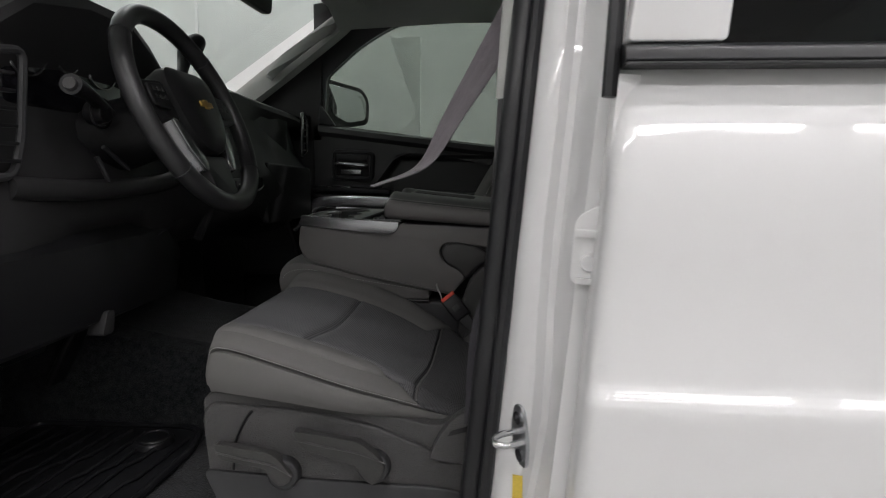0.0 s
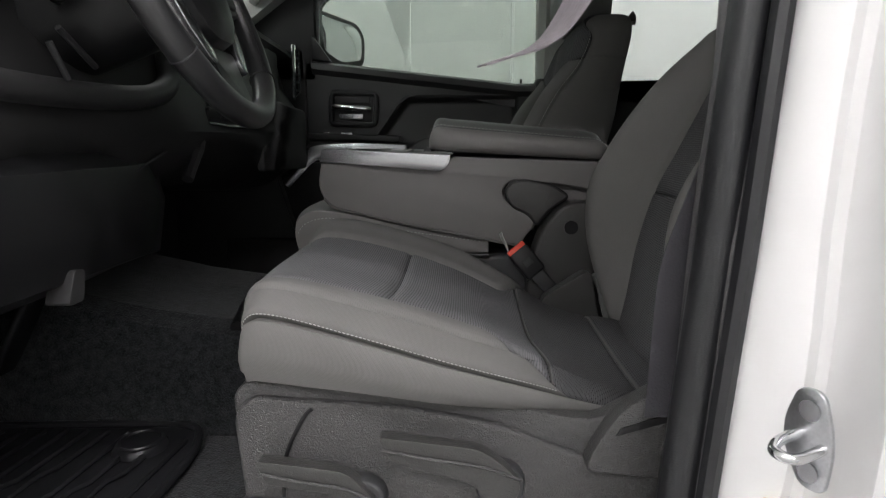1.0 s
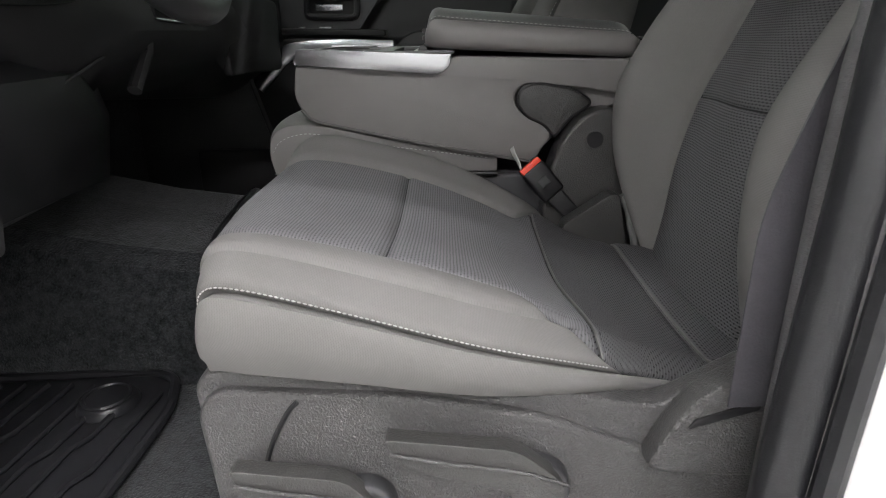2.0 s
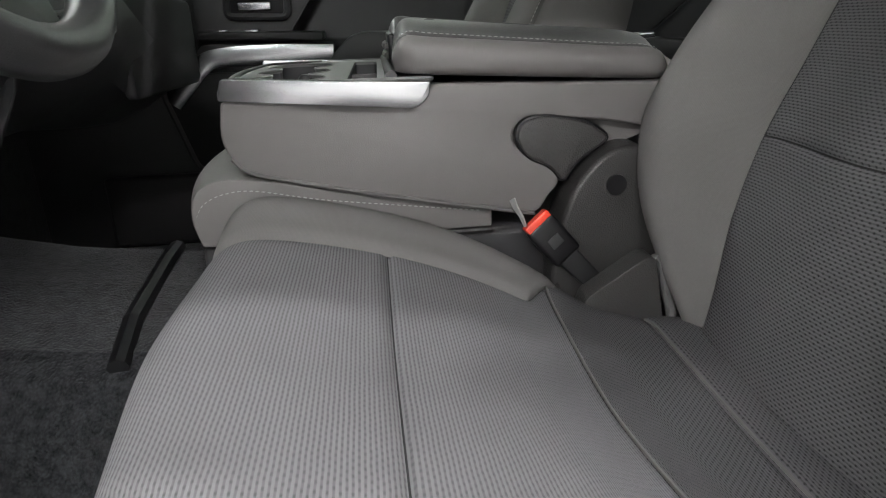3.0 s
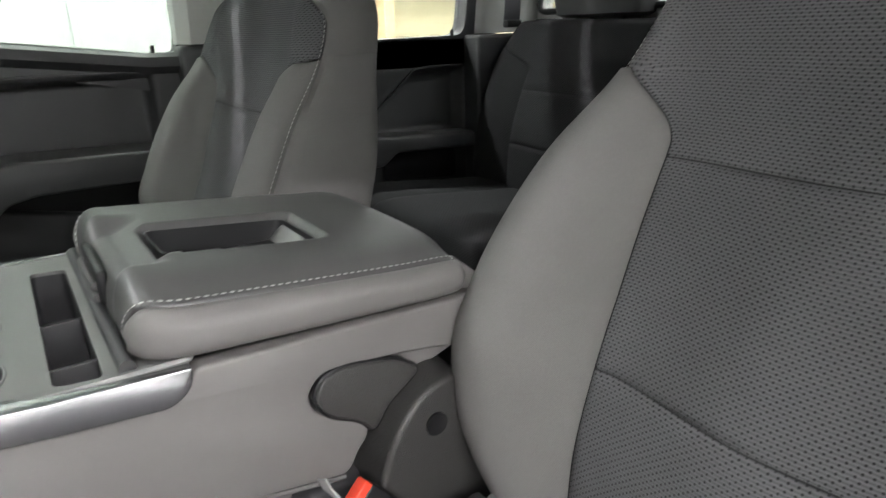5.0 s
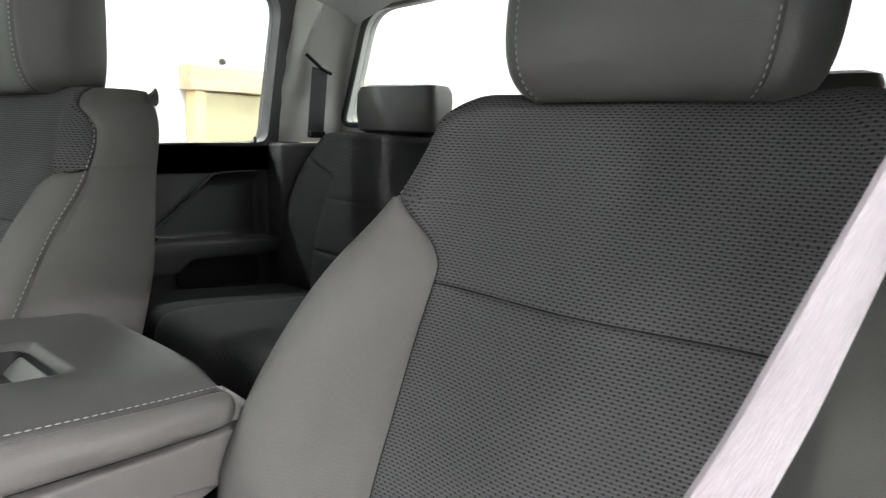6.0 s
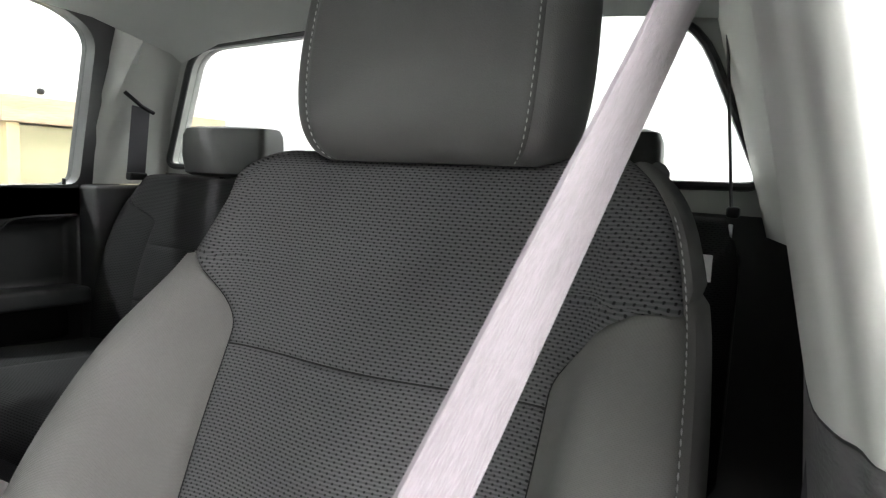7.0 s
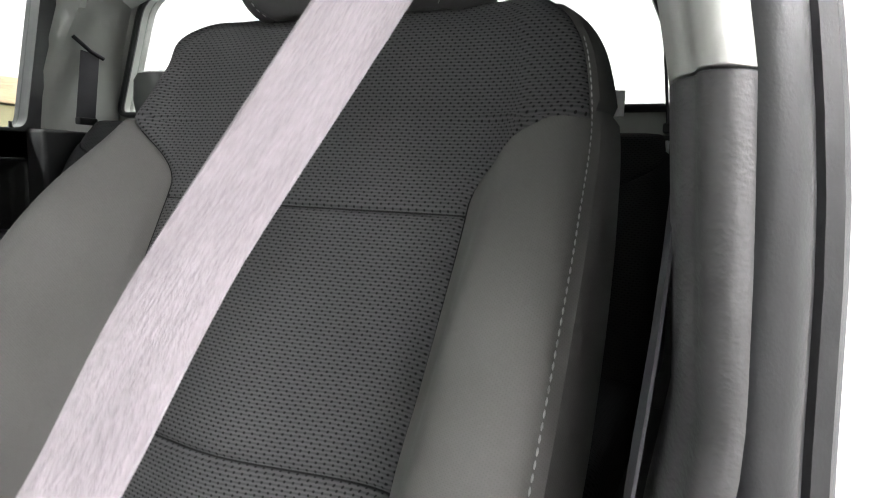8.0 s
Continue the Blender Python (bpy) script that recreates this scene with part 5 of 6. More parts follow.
# the pocket: sink the middle of the lid
for v in lid.data.vertices:
    x, y = v.co.x, v.co.y
    a = min(max((x + 0.246) / 0.006, 0), 1) * min(max((-0.092 - x) / 0.014, 0), 1)
    b = min(max((y + 0.148 - 0.14 * max(0.0, -0.19 - x)) / 0.006, 0), 1) * min(max((-0.045 - y) / 0.006, 0), 1)
    grip = min(max((-0.236 - x) / 0.03, 0), 1) * min(max((y + 0.165) / 0.02, 0), 1) * min(max((0.005 - y) / 0.02, 0), 1)
    if v.co.z > 1.10:
        v.co.z -= 0.042 * a * b + 0.016 * grip
part("lid_side", panel(LID, rect(0, 9, 0, 2.6), 60, 20, 0.004, 0.008), VINYL_GREY, lid)
part("lid_side", panel(LID, rect(0, 9, 7.4, 10), 60, 20, 0.004, 0.008), VINYL_GREY, lid)
part("lid_front", loft([[tuple(p) for p in LID[0]], [tuple(p + np.array([0.006, 0, 0])) for p in LID[0]]]), VINYL, lid)
part("lid_back", loft([[tuple(p) for p in LID[-1]], [tuple(p - np.array([0.006, 0, 0])) for p in LID[-1]]]), VINYL, lid)
for v in (2.74, 7.26):
    pts = along(LID, np.linspace(0.2, 8.8, 90), v, 0.0034)
    part("stitching", stitches(pts), THREAD, lid, "pale contrast stitching")
part("pocket_liner", prism(rounded([(x, drawn((x, y, 1.1))[1]) for x, y in ((-0.241, -0.138), (-0.20, -0.143), (-0.104, -0.143), (-0.104, -0.052), (-0.241, -0.052))], 0.006), "z", 1.104, 1.1135, 0.001), BLACK, lid, "dark pocket floor")
tray_ = [(-0.244, -0.138), (-0.19, -0.146), (-0.096, -0.146), (-0.096, -0.047), (-0.244, -0.047)]
part("pocket_wall", loft([[drawn((-0.17 + (x + 0.17) * k, -0.096 + (y + 0.096) * k, (z if z < 1.12 else 1.1500 - (x + 0.244) * 0.096))) for x, y in rounded(tray_, 0.012, 4)] for k, z in ((0.88, 1.112), (0.945, 1.14), (0.965, 1.14))], caps=False), BLACK, lid, "dark pocket lining")
part("pocket_end", prism([(-0.124, 1.106), (-0.102, 1.128), (-0.098, 1.128), (-0.098, 1.106)], "y", -0.138, -0.055, 0.001), PLATE, lid)
latch = part("lid_latch", block((-0.2925, -0.125, 1.104), (-0.284, -0.035, 1.136), 0.003), BLACK, lid, "black lid release")
for z in (1.110, 1.121):
    part("latch_bar", tube([(-0.294, -0.118, z), (-0.296, -0.08, z), (-0.294, -0.042, z)], 0.004, 8), SHIELD, latch)

# pivot knob cover and hinge tower
kn = rounded([(-0.158, 1.022), (-0.150, 1.040), (-0.125, 1.046), (-0.075, 1.036), (-0.045, 1.016), (-0.085, 0.990), (-0.101, 0.964), (-0.115, 0.985), (-0.145, 0.998)], 0.012, 4)
part("pivot_gap", tube([(x, -0.2362, z) for x, z in kn], 0.0026, 8, closed=True, up=(0, 1, 0)), BLACK, cons)
part("pivot_cover", prism(kn, "y", -0.241, -0.21, 0.005, 3), GRAIN, cons, "dark grained pivot cover")
tw = rounded([(-0.135, 0.72), (-0.115, 0.90), (-0.095, 0.965), (-0.060, 1.004), (-0.025, 1.012), (0.0, 1.0), (0.02, 0.95), (0.05, 0.80), (0.05, 0.72)], [0.01, 0.03, 0.03, 0.02, 0.015, 0.015, 0.03, 0.02, 0.01], 5)
tower = part("hinge_tower", prism(tw, "y", -0.260, -0.205, 0.016, 6), GRAIN, cons, "dark plastic hinge tower")
bm = bmesh.new()
bmesh.ops.create_cone(bm, cap_ends=True, segments=24, radius1=0.012, radius2=0.012, depth=0.006, matrix=Matrix.Translation((-0.046, -0.2595, 0.966)) @ Matrix.Rotation(radians(90), 4, "X"))
part("screw_hole", bm, BLACK, tower)

# middle seat cushion under the console
mid = thing("middle_seat", "grey vinyl middle seat cushion under the folded console", "car seat")
mo2 = rounded([(-0.522, 0.914), (-0.530, 0.945), (-0.526, 0.978), (-0.497, 0.993), (-0.440, 0.988), (-0.30, 0.957), (-0.185, 0.942), (-0.185, 0.916)], [0.004, 0.012, 0.02, 0.03, 0.05, 0.05, 0.003, 0.003], 6)
mb = prism(mo2, "y", -0.232, 0.072, 0.012, 5)
bmesh.ops.subdivide_edges(mb, edges=[e for e in mb.edges if abs(e.verts[0].co.y - e.verts[1].co.y) > 0.2], cuts=12)
for v in mb.verts:
    v.co.x -= 0.024 * max(0.0, 1 - ((v.co.y + 0.08) / 0.155) ** 2) * min(max((-0.42 - v.co.x) / 0.08, 0.0), 1.0)
mc = part("cushion", mb, VINYL_GREY, mid, "grey vinyl cushion")
part("stitching", stitches(spline([(-0.5255, -0.2315, 0.950), (-0.514, -0.2325, 0.966), (-0.49, -0.2325, 0.976), (-0.455, -0.2325, 0.977), (-0.38, -0.2325, 0.962), (-0.26, -0.2325, 0.945), (-0.20, -0.2325, 0.937)], 60)), THREAD, mid)
part("welt", tube([(-0.529, 0.06, 0.913), (-0.5305, -0.15, 0.913), (-0.526, -0.224, 0.913), (-0.50, -0.2305, 0.913), (-0.185, -0.2305, 0.912)], 0.0035, 8), BLACK, mid)
part("base", block((-0.528, -0.226, 0.66), (0.0, 0.06, 0.912), 0.010), HARD, mid, "dark plastic storage base")

# the console's nose reaches a little further forward
for ob in cons.children_recursive:
    for v in ob.data.vertices:
        v.co.x -= 0.013 * min(max((-0.38 - v.co.x) / 0.09, 0.0), 1.0)

# ---- floor and mats ----
setting("floor_carpet", merge(block((-1.2, -0.72, 0.57), (0.92, 0.60, 0.615), 0.01), block((-1.25, -0.62, 0.60), (-1.16, 0.60, 1.25), 0.01)), CARPET, "dark grey cut-pile carpet on the cab floor", "carpet")
hump = []
for x, zt in ((-1.2, 0.93), (-1.0, 0.87), (-0.80, 0.825), (-0.66, 0.806), (-0.5, 0.795), (-0.3, 0.79)):
    hump.append([drawn(p) for p in ((x, -0.335, 0.60), (x, -0.322, 0.645), (x, -0.300, zt - 0.085), (x, -0.275, zt - 0.030), (x, -0.24, zt - 0.010), (x, -0.08, zt + 0.010), (x, 0.06, zt + 0.012), (x, 0.16, zt - 0.03), (x, 0.24, zt - 0.12), (x, 0.30, 0.60))])
setting("floor_hump", loft(hump), CARPET, "carpeted transmission hump", "carpet")
setting("cable_channel", tube([drawn(p) for p in ((-0.632, -0.265, 0.786), (-0.640, -0.18, 0.806), (-0.647, 0.0, 0.820), (-0.650, 0.07, 0.820))], 0.013, 8), BLACK, "black strip across the carpeted hump", "trim")

mat_ = thing("floor_mat", "black rubber floor mat with raised ribs and a round boss", "floor mat")
mo_ = rounded([(-1.14, -0.60), (-0.735, -0.64), (-0.73, -0.36), (-0.755, -0.285), (-0.80, -0.268), (-1.14, -0.285)], 0.03, 4)
base = part("tray", prism(mo_, "z", 0.616, 0.627, 0.004), RUBBER, mat_)
part("rim", tube([(x, y, 0.631) for x, y in mo_], 0.007, 8, closed=True), RUBBER, mat_)
for k in range(10):
    xx = -1.10 + 0.036 * k
    y0, y1 = -0.59 + 0.006 * (k % 2), -0.30 - 0.006 * max(0, k - 5)
    ym = (y0 + y1) / 2 + 0.03 * ((k % 3) - 1)
    part("rib", tube([(xx - 0.018, y0, 0.631), (xx - 0.010, ym - 0.02, 0.632), (xx + 0.004, ym + 0.004, 0.632), (xx + 0.014, y1, 0.631)], 0.0050, 6), RUBBER, base)
bm = bmesh.new()
bmesh.ops.create_cone(bm, cap_ends=True, segments=32, radius1=0.042, radius2=0.036, depth=0.014, matrix=Matrix.Translation((-0.825, -0.345, 0.634)))
part("boss", bevel(bm, 0.003), RUBBER, base)
part("boss_ring", tube([(-0.825 + 0.03 * math.cos(a), -0.345 + 0.03 * math.sin(a), 0.642) for a in np.linspace(0, 2 * math.pi, 28, endpoint=False)], 0.003, 6, closed=True), RUBBER, base)
for ob in mat_.children:
    ob.location = (0.077, -0.047, 0.0)
# pedals
in_cab[0] = False
ped = thing("brake_pedal", "black rubber-faced brake pedal on a steel arm", "pedal")
part("pad", block((-0.02, -0.055, -0.03), (0.0, 0.055, 0.03), 0.006), RUBBER, ped)
part("arm", tube([(-0.015, 0, 0.02), (-0.04, 0, 0.12), (-0.02, 0, 0.25)], 0.008, 8), HARD, ped)
ped.matrix_basis = pose(*cab((-0.93, -0.48, 0.86)), 0, 25, 0)
ped2 = thing("accelerator_pedal", "black hanging accelerator pedal", "pedal")
part("pad", block((-0.015, -0.03, -0.09), (0.0, 0.03, 0.07), 0.006), RUBBER, ped2)
part("arm", tube([(-0.012, 0, 0.06), (-0.03, 0, 0.16), (-0.02, 0, 0.25)], 0.007, 8), HARD, ped2)
ped2.matrix_basis = pose(*cab((-0.97, -0.32, 0.80)), 0, 28, 0)
in_cab[0] = True

# ---- dashboard ----
dash = thing("dashboard", "black moulded dashboard with hooded gauges and chrome vent trim", "dashboard")


def dash_ring(y, top, hood=0.0, face=-0.74, low=0.98):
    return [(-1.22, y, 1.36), (-1.05, y, 1.40 + top), (-0.90, y, 1.42 + top + hood * 0.6), (-0.80, y, 1.41 + top + hood), (-0.755 + hood * 0.3, y, 1.39 + top + hood * 0.92), (-0.75 + hood * 0.3, y, 1.375 + top + hood * 0.9),
            (face - 0.06, y, 1.34), (face - 0.04, y, 1.26), (face, y, 1.20), (face + 0.01, y, 1.13), (face - 0.02, y, low + 0.05), (face - 0.10, y, low), (-1.22, y, low)]


rg = []
for y, top, hood, face, low in ((-0.80, -0.03, 0.0, -0.72, 0.95), (-0.765, -0.01, 0.0, -0.715, 0.94), (-0.72, 0.0, 0.03, -0.715, 0.94), (-0.66, 0.0, 0.085, -0.72, 0.98), (-0.55, 0.0, 0.105, -0.725, 1.04), (-0.44, 0.0, 0.10, -0.72, 1.05), (-0.36, 0.0, 0.06, -0.715, 0.98), (-0.30, 0.01, 0.015, -0.70, 1.02), (-0.22, 0.015, 0.0, -0.69, 1.03),
                           (0.06, 0.015, 0.0, -0.69, 1.03), (0.13, 0.01, 0.0, -0.70, 1.0), (0.30, 0.0, 0.0, -0.715, 0.98), (0.50, -0.01, 0.0, -0.73, 0.98), (0.56, -0.02, 0.0, -0.74, 0.98), (0.585, -0.04, 0.0, -0.77, 1.0)):
    rg.append(dash_ring(y, top, hood, face, low))
part("body", loft(rg), DASHM, dash)
part("gauge_face", block((-0.80, -0.68, 1.30), (-0.77, -0.40, 1.455), 0.01), SCREEN, dash, "dark glossy gauge panel")
for gy, gr in ((-0.63, 0.04), (-0.46, 0.04), (-0.545, 0.025)):
    part("gauge_ring", tube([(-0.768, gy + gr * math.cos(a), 1.39 + gr * math.sin(a)) for a in np.linspace(0, 2 * math.pi, 28, endpoint=False)], 0.0022, 6, closed=True, up=(1, 0, 0)), SILVER, dash)
# end vent by the driver door
vt = rounded([(-0.79, 1.195), (-0.735, 1.195), (-0.718, 1.25), (-0.705, 1.375), (-0.79, 1.36)], 0.02, 4)
part("vent_frame", tube([(-0.708, y, z) for y, z in vt], 0.006, 8, closed=True, up=(1, 0, 0)), HARD, dash, "dark vent surround")
for k in range(6):
    part("vent_slat", block((-0.712, -0.785, 1.215 + 0.024 * k), (-0.70, -0.73, 1.220 + 0.024 * k), 0.001), BLACK, dash)
# headlamp switch and pocket left of the column
for (yy, zz, r) in ((-0.562, 1.298, 0.020),):
    bm = bmesh.new()
    bmesh.ops.create_cone(bm, cap_ends=True, segments=28, radius1=r, radius2=r * 0.8, depth=0.03, matrix=Matrix.Translation((-0.705, yy, zz)) @ Matrix.Rotation(radians(90), 4, "Y"))
    part("lamp_switch", bevel(bm, 0.003), BLACK, dash)
    part("switch_ring", tube([(-0.70, yy + 1.25 * r * math.cos(a), zz + 1.25 * r * math.sin(a)) for a in np.linspace(0, 2 * math.pi, 28, endpoint=False)], 0.0022, 6, closed=True, up=(1, 0, 0)), BLACK, dash)
part("knee_panel", loft([[(-0.735 + d, y, 1.10), (-0.70 + d, y, 1.08), (-0.685 + d, y, 1.02), (-0.70 + d, y, 0.95 + d * 0.4), (-0.76 + d, y, 0.92), (-0.80 + d, y, 0.95)] for y, d in ((-0.80, 0.0), (-0.62, 0.0), (-0.46, -0.006), (-0.36, -0.018), (-0.29, -0.045), (-0.25, -0.08))]), BLACK, dash)
part("knee_lip", tube(spline([(-0.715, -0.74, 1.180), (-0.705, -0.62, 1.172), (-0.70, -0.48, 1.172), (-0.695, -0.38, 1.180), (-0.70, -0.315, 1.205), (-0.715, -0.285, 1.255)], 30), 0.017, 12), DASHM, dash)
for a_, b_ in (((-0.695, -0.585, 1.225), (-0.69, -0.565, 1.185)), ((-0.69, -0.575, 1.242), (-0.685, -0.52, 1.205)), ((-0.69, -0.50, 1.31), (-0.675, -0.455, 1.255))):
    part("moulding_rib", tube(spline([a_, tuple((p + q) / 2 for p, q in zip(a_, b_)), b_], 8), 0.004, 8), HARD, dash)
part("panel_seam", tube([(-0.715, -0.50, 1.04), (-0.712, -0.39, 1.075), (-0.71, -0.28, 1.108)], 0.0018, 6), HARD, dash)
part("knee_tip", prism(rounded([(-0.600, 0.925), (-0.585, 0.965), (-0.565, 0.962), (-0.572, 0.925)], 0.006, 3), "x", -0.72, -0.69, 0.004), DASHM, dash)
part("lower_trim", tube([(-0.70, -0.27, 1.05), (-0.70, -0.22, 1.10), (-0.69, -0.20, 1.20)], 0.010, 8), DASHM, dash)
# centre switch bar
sw = part("switch_bar", prism(rounded([(-0.215, 1.143), (0.03, 1.150), (0.035, 1.184), (-0.22, 1.174)], 0.012, 5), "x", -0.70, -0.680, 0.004), BLACK, dash, "black switch bar with chrome edge")
for k in range(4):
    part("switch", block((-0.681, -0.17 + 0.045 * k, 1.154), (-0.675, -0.132 + 0.045 * k, 1.173), 0.003), HARD, sw)
    part("switch_mark", block((-0.675, -0.160 + 0.045 * k, 1.163), (-0.6742, -0.146 + 0.045 * k, 1.1655), 0), WHITE_MARK, sw)
part("chrome_edge", tube(spline([(-0.680, -0.218, 1.146), (-0.679, -0.10, 1.141), (-0.679, 0.025, 1.147), (-0.680, 0.036, 1.175)], 16), 0.0022, 6), SILVER, sw)
part("glovebox", prism(rounded([(0.12, 1.04), (0.50, 1.03), (0.50, 1.20), (0.12, 1.22)], 0.02, 4), "x", -0.72, -0.70, 0.006), DASHM, dash)
part("upper_bin", prism(rounded([(0.10, 1.26), (0.46, 1.25), (0.46, 1.37), (0.10, 1.38)], 0.03, 4), "x", -0.80, -0.765, 0.008), DASHM, dash)
# passenger-end vent
pv = rounded([(0.505, 1.235), (0.565, 1.255), (0.565, 1.385), (0.515, 1.395)], 0.012, 4)
part("vent_frame", tube([(-0.735, y, z) for y, z in pv], 0.007, 8, closed=True, up=(1, 0, 0)), CHROME, dash, "chrome vent surround")
for k in range(5):
    part("vent_slat", block((-0.742, 0.515, 1.262 + 0.024 * k), (-0.732, 0.56, 1.267 + 0.024 * k), 0.001), BLACK, dash)
# column, stalks
part("column_cover", tube(spline([(-0.80, -0.47, 1.25), (-0.72, -0.465, 1.27), (-0.64, -0.462, 1.295), (-0.585, -0.462, 1.312)], 12), [0.07, 0.07, 0.068, 0.066, 0.064, 0.062, 0.06, 0.058, 0.056, 0.055, 0.05, 0.045], 16), BLACK, dash)
stalk = part("turn_stalk", tube([(-0.66, -0.52, 1.32), (-0.64, -0.60, 1.345), (-0.625, -0.655, 1.352)], [0.008, 0.011, 0.016], 12), BLACK, dash)
stalk.location = (-0.045, -0.012, -0.020)
part("stalk_cap", tube([(-0.6255, -0.653, 1.3515), (-0.6235, -0.6605, 1.353)], [0.011, 0.009], 14), SHIELD, stalk, "grey round stalk end")
shift = part("shift_lever", tube(spline([(-0.64, -0.42, 1.36), (-0.665, -0.36, 1.42), (-0.662, -0.34, 1.445), (-0.657, -0.315, 1.47)], 14), [0.008, 0.009, 0.010, 0.011, 0.013, 0.016, 0.019, 0.021, 0.022, 0.022, 0.021, 0.020, 0.018, 0.014], 12), BLACK, dash, "black column shift lever")

# ---- steering wheel ----
in_cab[0] = False
wheel = thing("steering_wheel", "black leather steering wheel with silver spokes and gold badge", "steering wheel")
R = 0.176
rim = part("rim", tube([(0, R * math.cos(a), R * math.sin(a)) for a in np.linspace(0, 2 * math.pi, 72, endpoint=False)], 0.0165, 14, closed=True, up=(1, 0, 0)), WHEELM, wheel, "stitched black leather rim")
part("airbag", loft([[(dx, w * p[0], w * p[1]) for p in rounded([(-0.082, 0.045), (-0.065, 0.072), (0.065, 0.072), (0.082, 0.045), (0.070, -0.035), (0.035, -0.085), (-0.035, -0.085), (-0.070, -0.035)], 0.02, 4)] for dx, w in ((-0.045, 0.9), (-0.005, 1.0), (0.012, 0.96), (0.022, 0.8), (0.026, 0.5))]), BLACK, wheel, "black airbag cover")
for s in (-1, 1):
    sp_ = part("spoke", prism(rounded([(s * 0.075, 0.045), (s * 0.172, 0.035), (s * 0.172, -0.01), (s * 0.07, -0.03)], 0.012, 4), "x", -0.02, 0.004, 0.005), BLACK, wheel)
    part("spoke_trim", prism(rounded([(s * 0.072, -0.028), (s * 0.10, -0.02), (s * 0.085, -0.075), (s * 0.055, -0.12), (s * 0.04, -0.10)], 0.01, 4), "x", -0.018, 0.006, 0.004), SILVER, wheel, "silver spoke trim")
    part("button_pad", prism(rounded([(s * 0.088, 0.035), (s * 0.145, 0.03), (s * 0.145, -0.008), (s * 0.092, -0.012)], 0.01, 4), "x", 0.004, 0.010, 0.003), BLACK, sp_)
    for k in range(3):
        for q in range(2):
            part("button", block((0.010, s * (0.10 + 0.014 * k) - 0.004, 0.004 + 0.014 * q), (0.012, s * (0.10 + 0.014 * k) + 0.004, 0.011 + 0.014 * q), 0.001), HARD, sp_)
part("lower_spoke", prism(rounded([(-0.05, -0.085), (0.05, -0.085), (0.035, -0.175), (-0.035, -0.175)], 0.012, 4), "x", -0.02, 0.0, 0.005), BLACK, wheel)
part("badge", merge(block((0.0255, -0.022, -0.005), (0.029, 0.022, 0.005), 0.001), block((0.0255, -0.008, -0.0085), (0.029, 0.008, 0.0085), 0.001)), GOLD, wheel, "plain gold bar badge")
for a0 in (40, 140, 220, 320):
    part("rim_seam", tube([((0.0172) * math.cos(t), (R + 0.0172 * math.sin(t)) * math.cos(radians(a0)), (R + 0.0172 * math.sin(t)) * math.sin(radians(a0))) for t in np.linspace(0, 2 * math.pi, 20, endpoint=False)], 0.0011, 6, closed=True, up=(0, 0, 1)), HARD, rim)
for s in (-1, 1):
    part("stitching", stitches([(0.012, s * (R - 0.0125) * math.cos(a), (R - 0.0125) * math.sin(a)) for a in np.linspace(radians(-38), radians(38), 60)], 0.004, 0.002, 0.0006), SHIELD, rim)
wheel.matrix_basis = pose(-0.572, -0.535, 1.302, 0, -24, 0)
in_cab[0] = True

# ---- rear bench ----
bench = thing("rear_bench", "charcoal cloth rear bench seat with dark grey bolsters", "car seat")


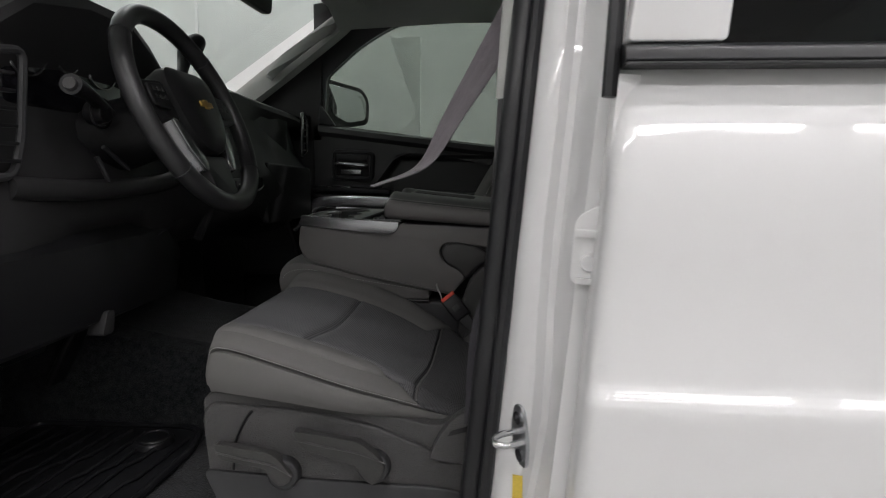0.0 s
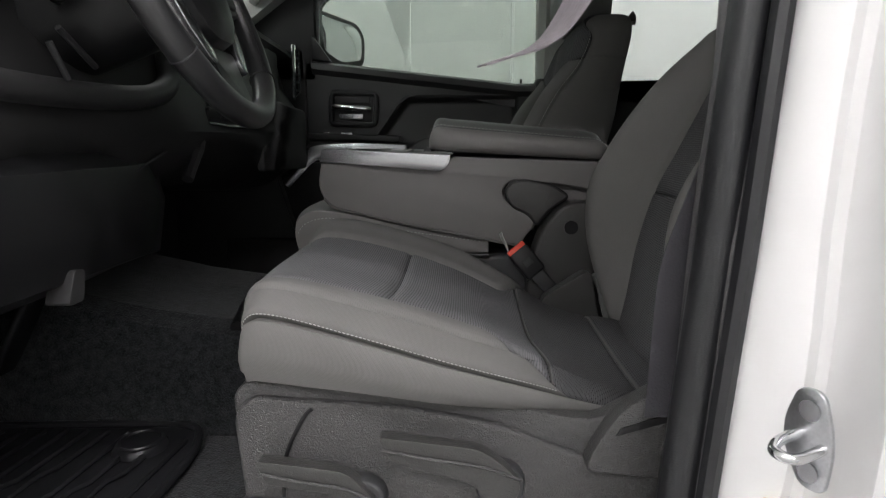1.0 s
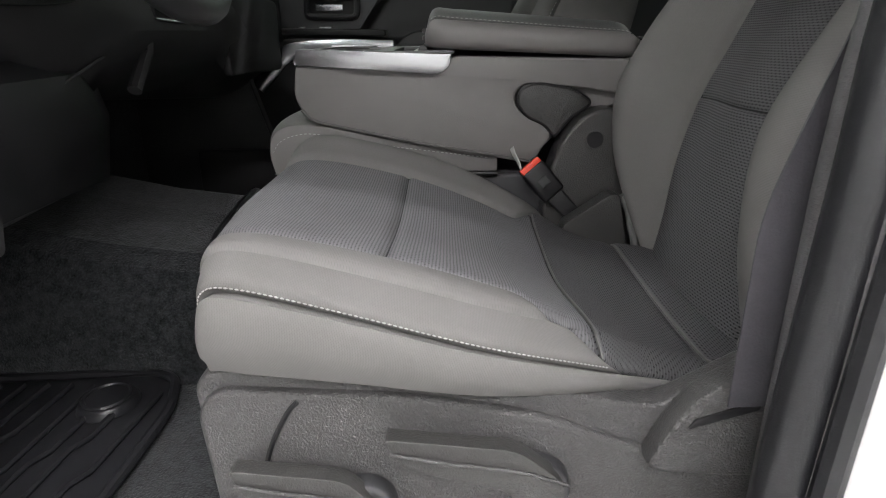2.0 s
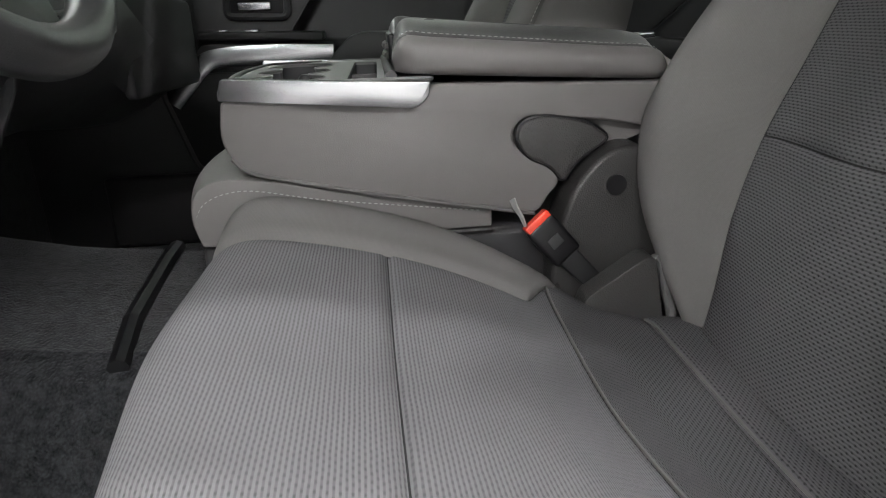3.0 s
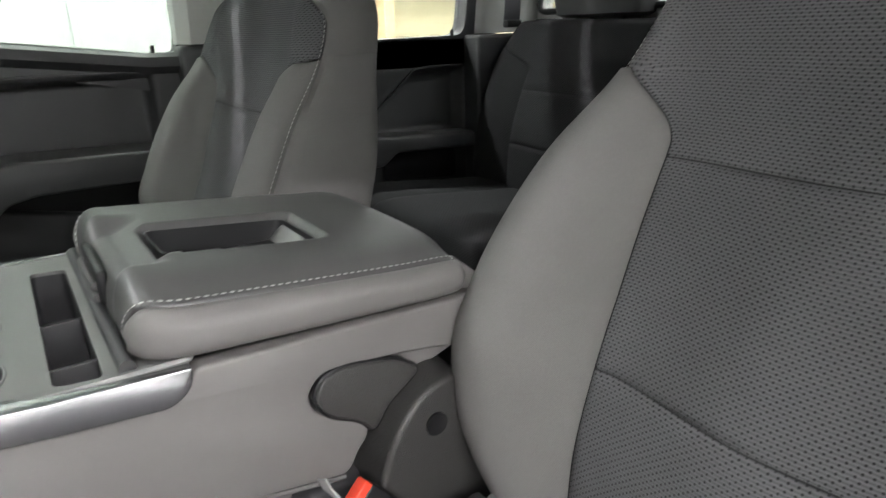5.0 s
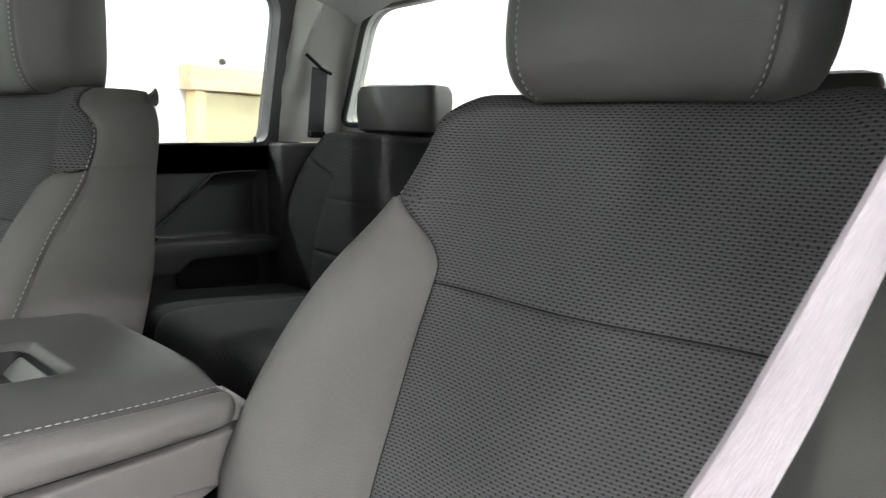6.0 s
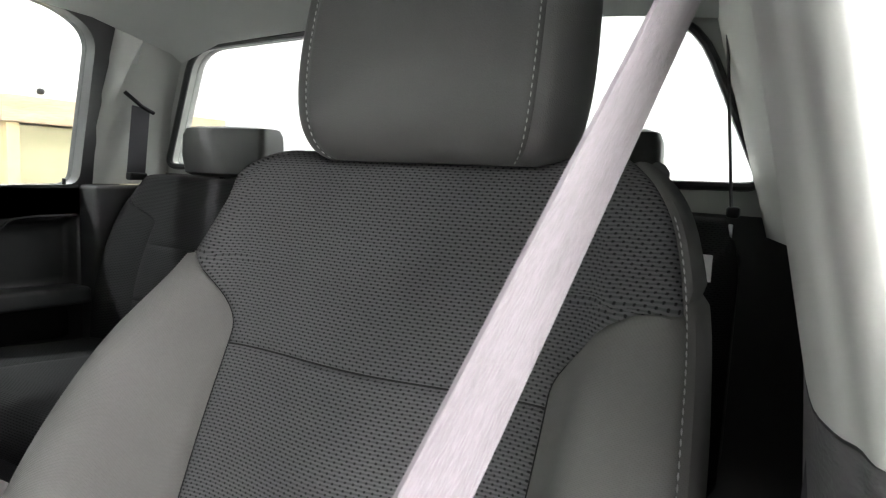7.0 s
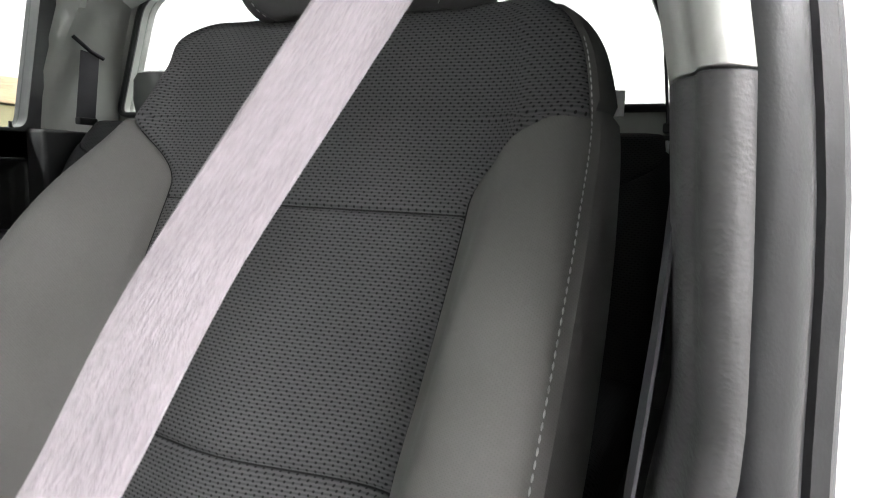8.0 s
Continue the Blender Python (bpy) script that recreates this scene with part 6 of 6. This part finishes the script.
def bench_half(y0, y1):
    yc, hw = (y0 + y1) / 2, (y1 - y0) / 2
    Bk = []
    for z, x in ((0.92, 0.70), (1.0, 0.705), (1.08, 0.72), (1.168, 0.752), (1.24, 0.79), (1.30, 0.83), (1.322, 0.85), (1.325, 0.90)):
        w = hw * (1.0 if z < 1.26 else 1.0 - (z - 1.26) * 0.9)
        Bk.append([(x + 0.12, yc - w, z), (x + 0.03, yc - w * 1.01, z), (x - 0.012, yc - w * 0.92, z), (x + 0.010, yc - w * 0.66, z), (x, yc, z), (x + 0.010, yc + w * 0.66, z), (x - 0.012, yc + w * 0.92, z), (x + 0.03, yc + w * 1.01, z), (x + 0.12, yc + w, z)])
    Bk = np.array(Bk)
    top_ = lambda u: ease(u, 3.6, 5.0, 3.0, 1.0)
    # Bench panels carry the rear cab's shade in their cloth colour
    rest_ = part("backrest", panel(Bk, lambda a, b: (1.5 + 1.5 * a, 3 + 2 * b), 24, 24, 0.005, 0.014), BENCH_SHADED, bench)
    part("backrest_upper", panel(Bk, lambda a, b: (3 + 4 * a, top_(3 + 4 * a) * (1 - b) + (8 - top_(3 + 4 * a)) * b), 34, 36, 0.005, 0.014), BENCH_SHADED, rest_)
    part("backrest_lower", panel(Bk, lambda a, b: (1.5 * a, 3 + 2 * b), 20, 24, 0.005, 0.014), BENCH_SHADED, rest_)
    part("bolster", panel(Bk, lambda a, b: (5.0 * a, 0.6 * (1 - b) + top_(5.0 * a) * b), 34, 20, 0.006, 0.016), BENCH_SHADED, rest_)
    part("bolster", panel(Bk, lambda a, b: (5.0 * a, (8 - top_(5.0 * a)) * (1 - b) + 7.4 * b), 34, 20, 0.006, 0.016), BENCH_SHADED, rest_)
    Ck = []
    for x, z in ((0.31, 0.86), (0.295, 0.90), (0.305, 0.945), (0.34, 0.962), (0.45, 0.955), (0.58, 0.94), (0.74, 0.925)):
        Ck.append([(x, yc - hw, z - 0.06), (x, yc - hw * 0.99, z - 0.012), (x, yc - hw * 0.9, z + 0.006), (x, yc - hw * 0.6, z), (x, yc, z - 0.004), (x, yc + hw * 0.6, z), (x, yc + hw * 0.9, z + 0.006), (x, yc + hw * 0.99, z - 0.012), (x, yc + hw, z - 0.06)])
    Ck = np.array(Ck)
    cu = part("cushion", panel(Ck, rect(0, 6, 3, 5), 30, 24, 0.006, 0.016), BENCH_SHADED, bench)
    part("bolster", panel(Ck, rect(0, 6, 0, 3), 30, 20, 0.007, 0.018), BENCH_SHADED, cu)
    part("bolster", panel(Ck, rect(0, 6, 5, 8), 30, 20, 0.007, 0.018), BENCH_SHADED, cu)


bench_half(-0.09, 0.545)
bench_half(-0.69, -0.10)
part("base", block((0.29, -0.84, 0.61), (0.74, 0.50, 0.90), 0.02), HARD, bench)
part("back_frame", block((0.84, -0.70, 0.90), (0.94, 0.52, 1.28), 0.02), HARD, bench)


in_cab[0] = False


def rear_headrest(yc):
    h = thing("rear_headrest", "charcoal vinyl rear headrest", "headrest", (0.925, yc, 1.345), "rear headrests")
    rr_ = []
    for z, w, d in ((0.0, 0.85, 0.03), (0.008, 0.96, 0.04), (0.05, 1.0, 0.045), (0.10, 0.99, 0.044), (0.117, 0.94, 0.038), (0.123, 0.8, 0.025)):
        rr_.append([(x, y, z) for x, y in rounded([(-d, -0.138 * w), (d, -0.133 * w), (d, 0.133 * w), (-d, 0.138 * w)], 0.02, 4)])
    # Pad colour holds the shade that falls on the rear headrests
    b = part("pad", loft(rr_), VINYL_SHADED, h)
    part("post", tube([(0.01, -0.05, -0.08), (0.01, -0.05, 0.01)], 0.006, 8), HARD, h)
    part("post", tube([(0.01, 0.05, -0.08), (0.01, 0.05, 0.01)], 0.006, 8), HARD, h)
    return h


rear_headrest(0.405)
rear_headrest(-0.480)
in_cab[0] = True

# ---- belts ----
belt = thing("seat_belt", "pale mauve-grey driver seat belt webbing hanging from the pillar", "seat belt")
rows_ = []
for z in (1.64, 1.55, 1.45, 1.36, 1.28, 1.21):
    f = (z - 1.1) / 0.3
    rows_.append((drawn((-0.218 + 0.172 * f, -0.639 - 0.091 * f, z)), drawn((-0.213 + 0.219 * f, -0.668 - 0.068 * f, z))))
rows_ += [(drawn((-0.208, -0.706, 1.182)), drawn((-0.198, -0.724, 1.182))), (drawn((-0.219, -0.713, 1.178)), drawn((-0.210, -0.730, 1.178)))]
WEB = np.array([[np.array(a) * (1 - f) + np.array(b) * f for f in (0.0, 0.33, 0.67, 1.0)] for a, b in rows_])
part("webbing", panel(WEB, rect(0, 7, 0, 3), 70, 10, 0.0008, 0.004, tuck=0.0016), BELT, belt)
# Lower run of the same belt; its shadow is painted as darker webbing
bq = spline([drawn(p) for p in ((0.075, -0.812, 1.52), (0.050, -0.815, 1.36), (0.020, -0.812, 1.20), (-0.010, -0.806, 1.097), (-0.032, -0.806, 1.032), (-0.044, -0.808, 0.992), (-0.048, -0.810, 0.95), (-0.052, -0.811, 0.862))], 30)
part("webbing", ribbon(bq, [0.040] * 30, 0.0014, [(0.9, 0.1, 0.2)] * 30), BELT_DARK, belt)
part("d_ring", block(drawn((0.085, -0.812, 1.60)), drawn((0.185, -0.775, 1.66)), 0.010), HARD, belt, "dark belt guide on the pillar")


def rear_belt(p_top, p_bot, out, wide=0.042):
    t = thing("rear_seat_belt", "dark grey rear seat belt on the rear pillar", "seat belt", group="rear belts")
    a, b = Vector(p_top), Vector(p_bot)
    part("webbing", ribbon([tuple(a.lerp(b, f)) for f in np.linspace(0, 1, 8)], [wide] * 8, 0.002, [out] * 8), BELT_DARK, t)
    part("slot", tube([tuple(a + Vector(out) * -0.04 + Vector((0, 0, 0.035))), tuple(a + Vector((0, -0.004, 0.002))), tuple(a + Vector(out) * 0.03 + Vector((0, -0.004, -0.012)))], 0.005, 8), BLACK, t)
    part("tongue", block(tuple(b - Vector((0.025, 0.012, 0.012))), tuple(b + Vector((0.025, 0.006, 0.006))), 0.004), BLACK, t)


rear_belt(drawn((0.856, 0.650, 1.51)), drawn((0.815, 0.620, 1.340)), (0.9, -0.3, 0))
rear_belt(drawn((0.90, -0.705, 1.62)), drawn((0.895, -0.735, 1.335)), (0.25, -0.05, 0), 0.012)
part("latch_plate", block(drawn((0.888, -0.740, 1.288)), drawn((0.893, -0.733, 1.312)), 0.0015), ZINC, bpy.data.objects["rear_seat_belt.001"], "bright metal latch plate")
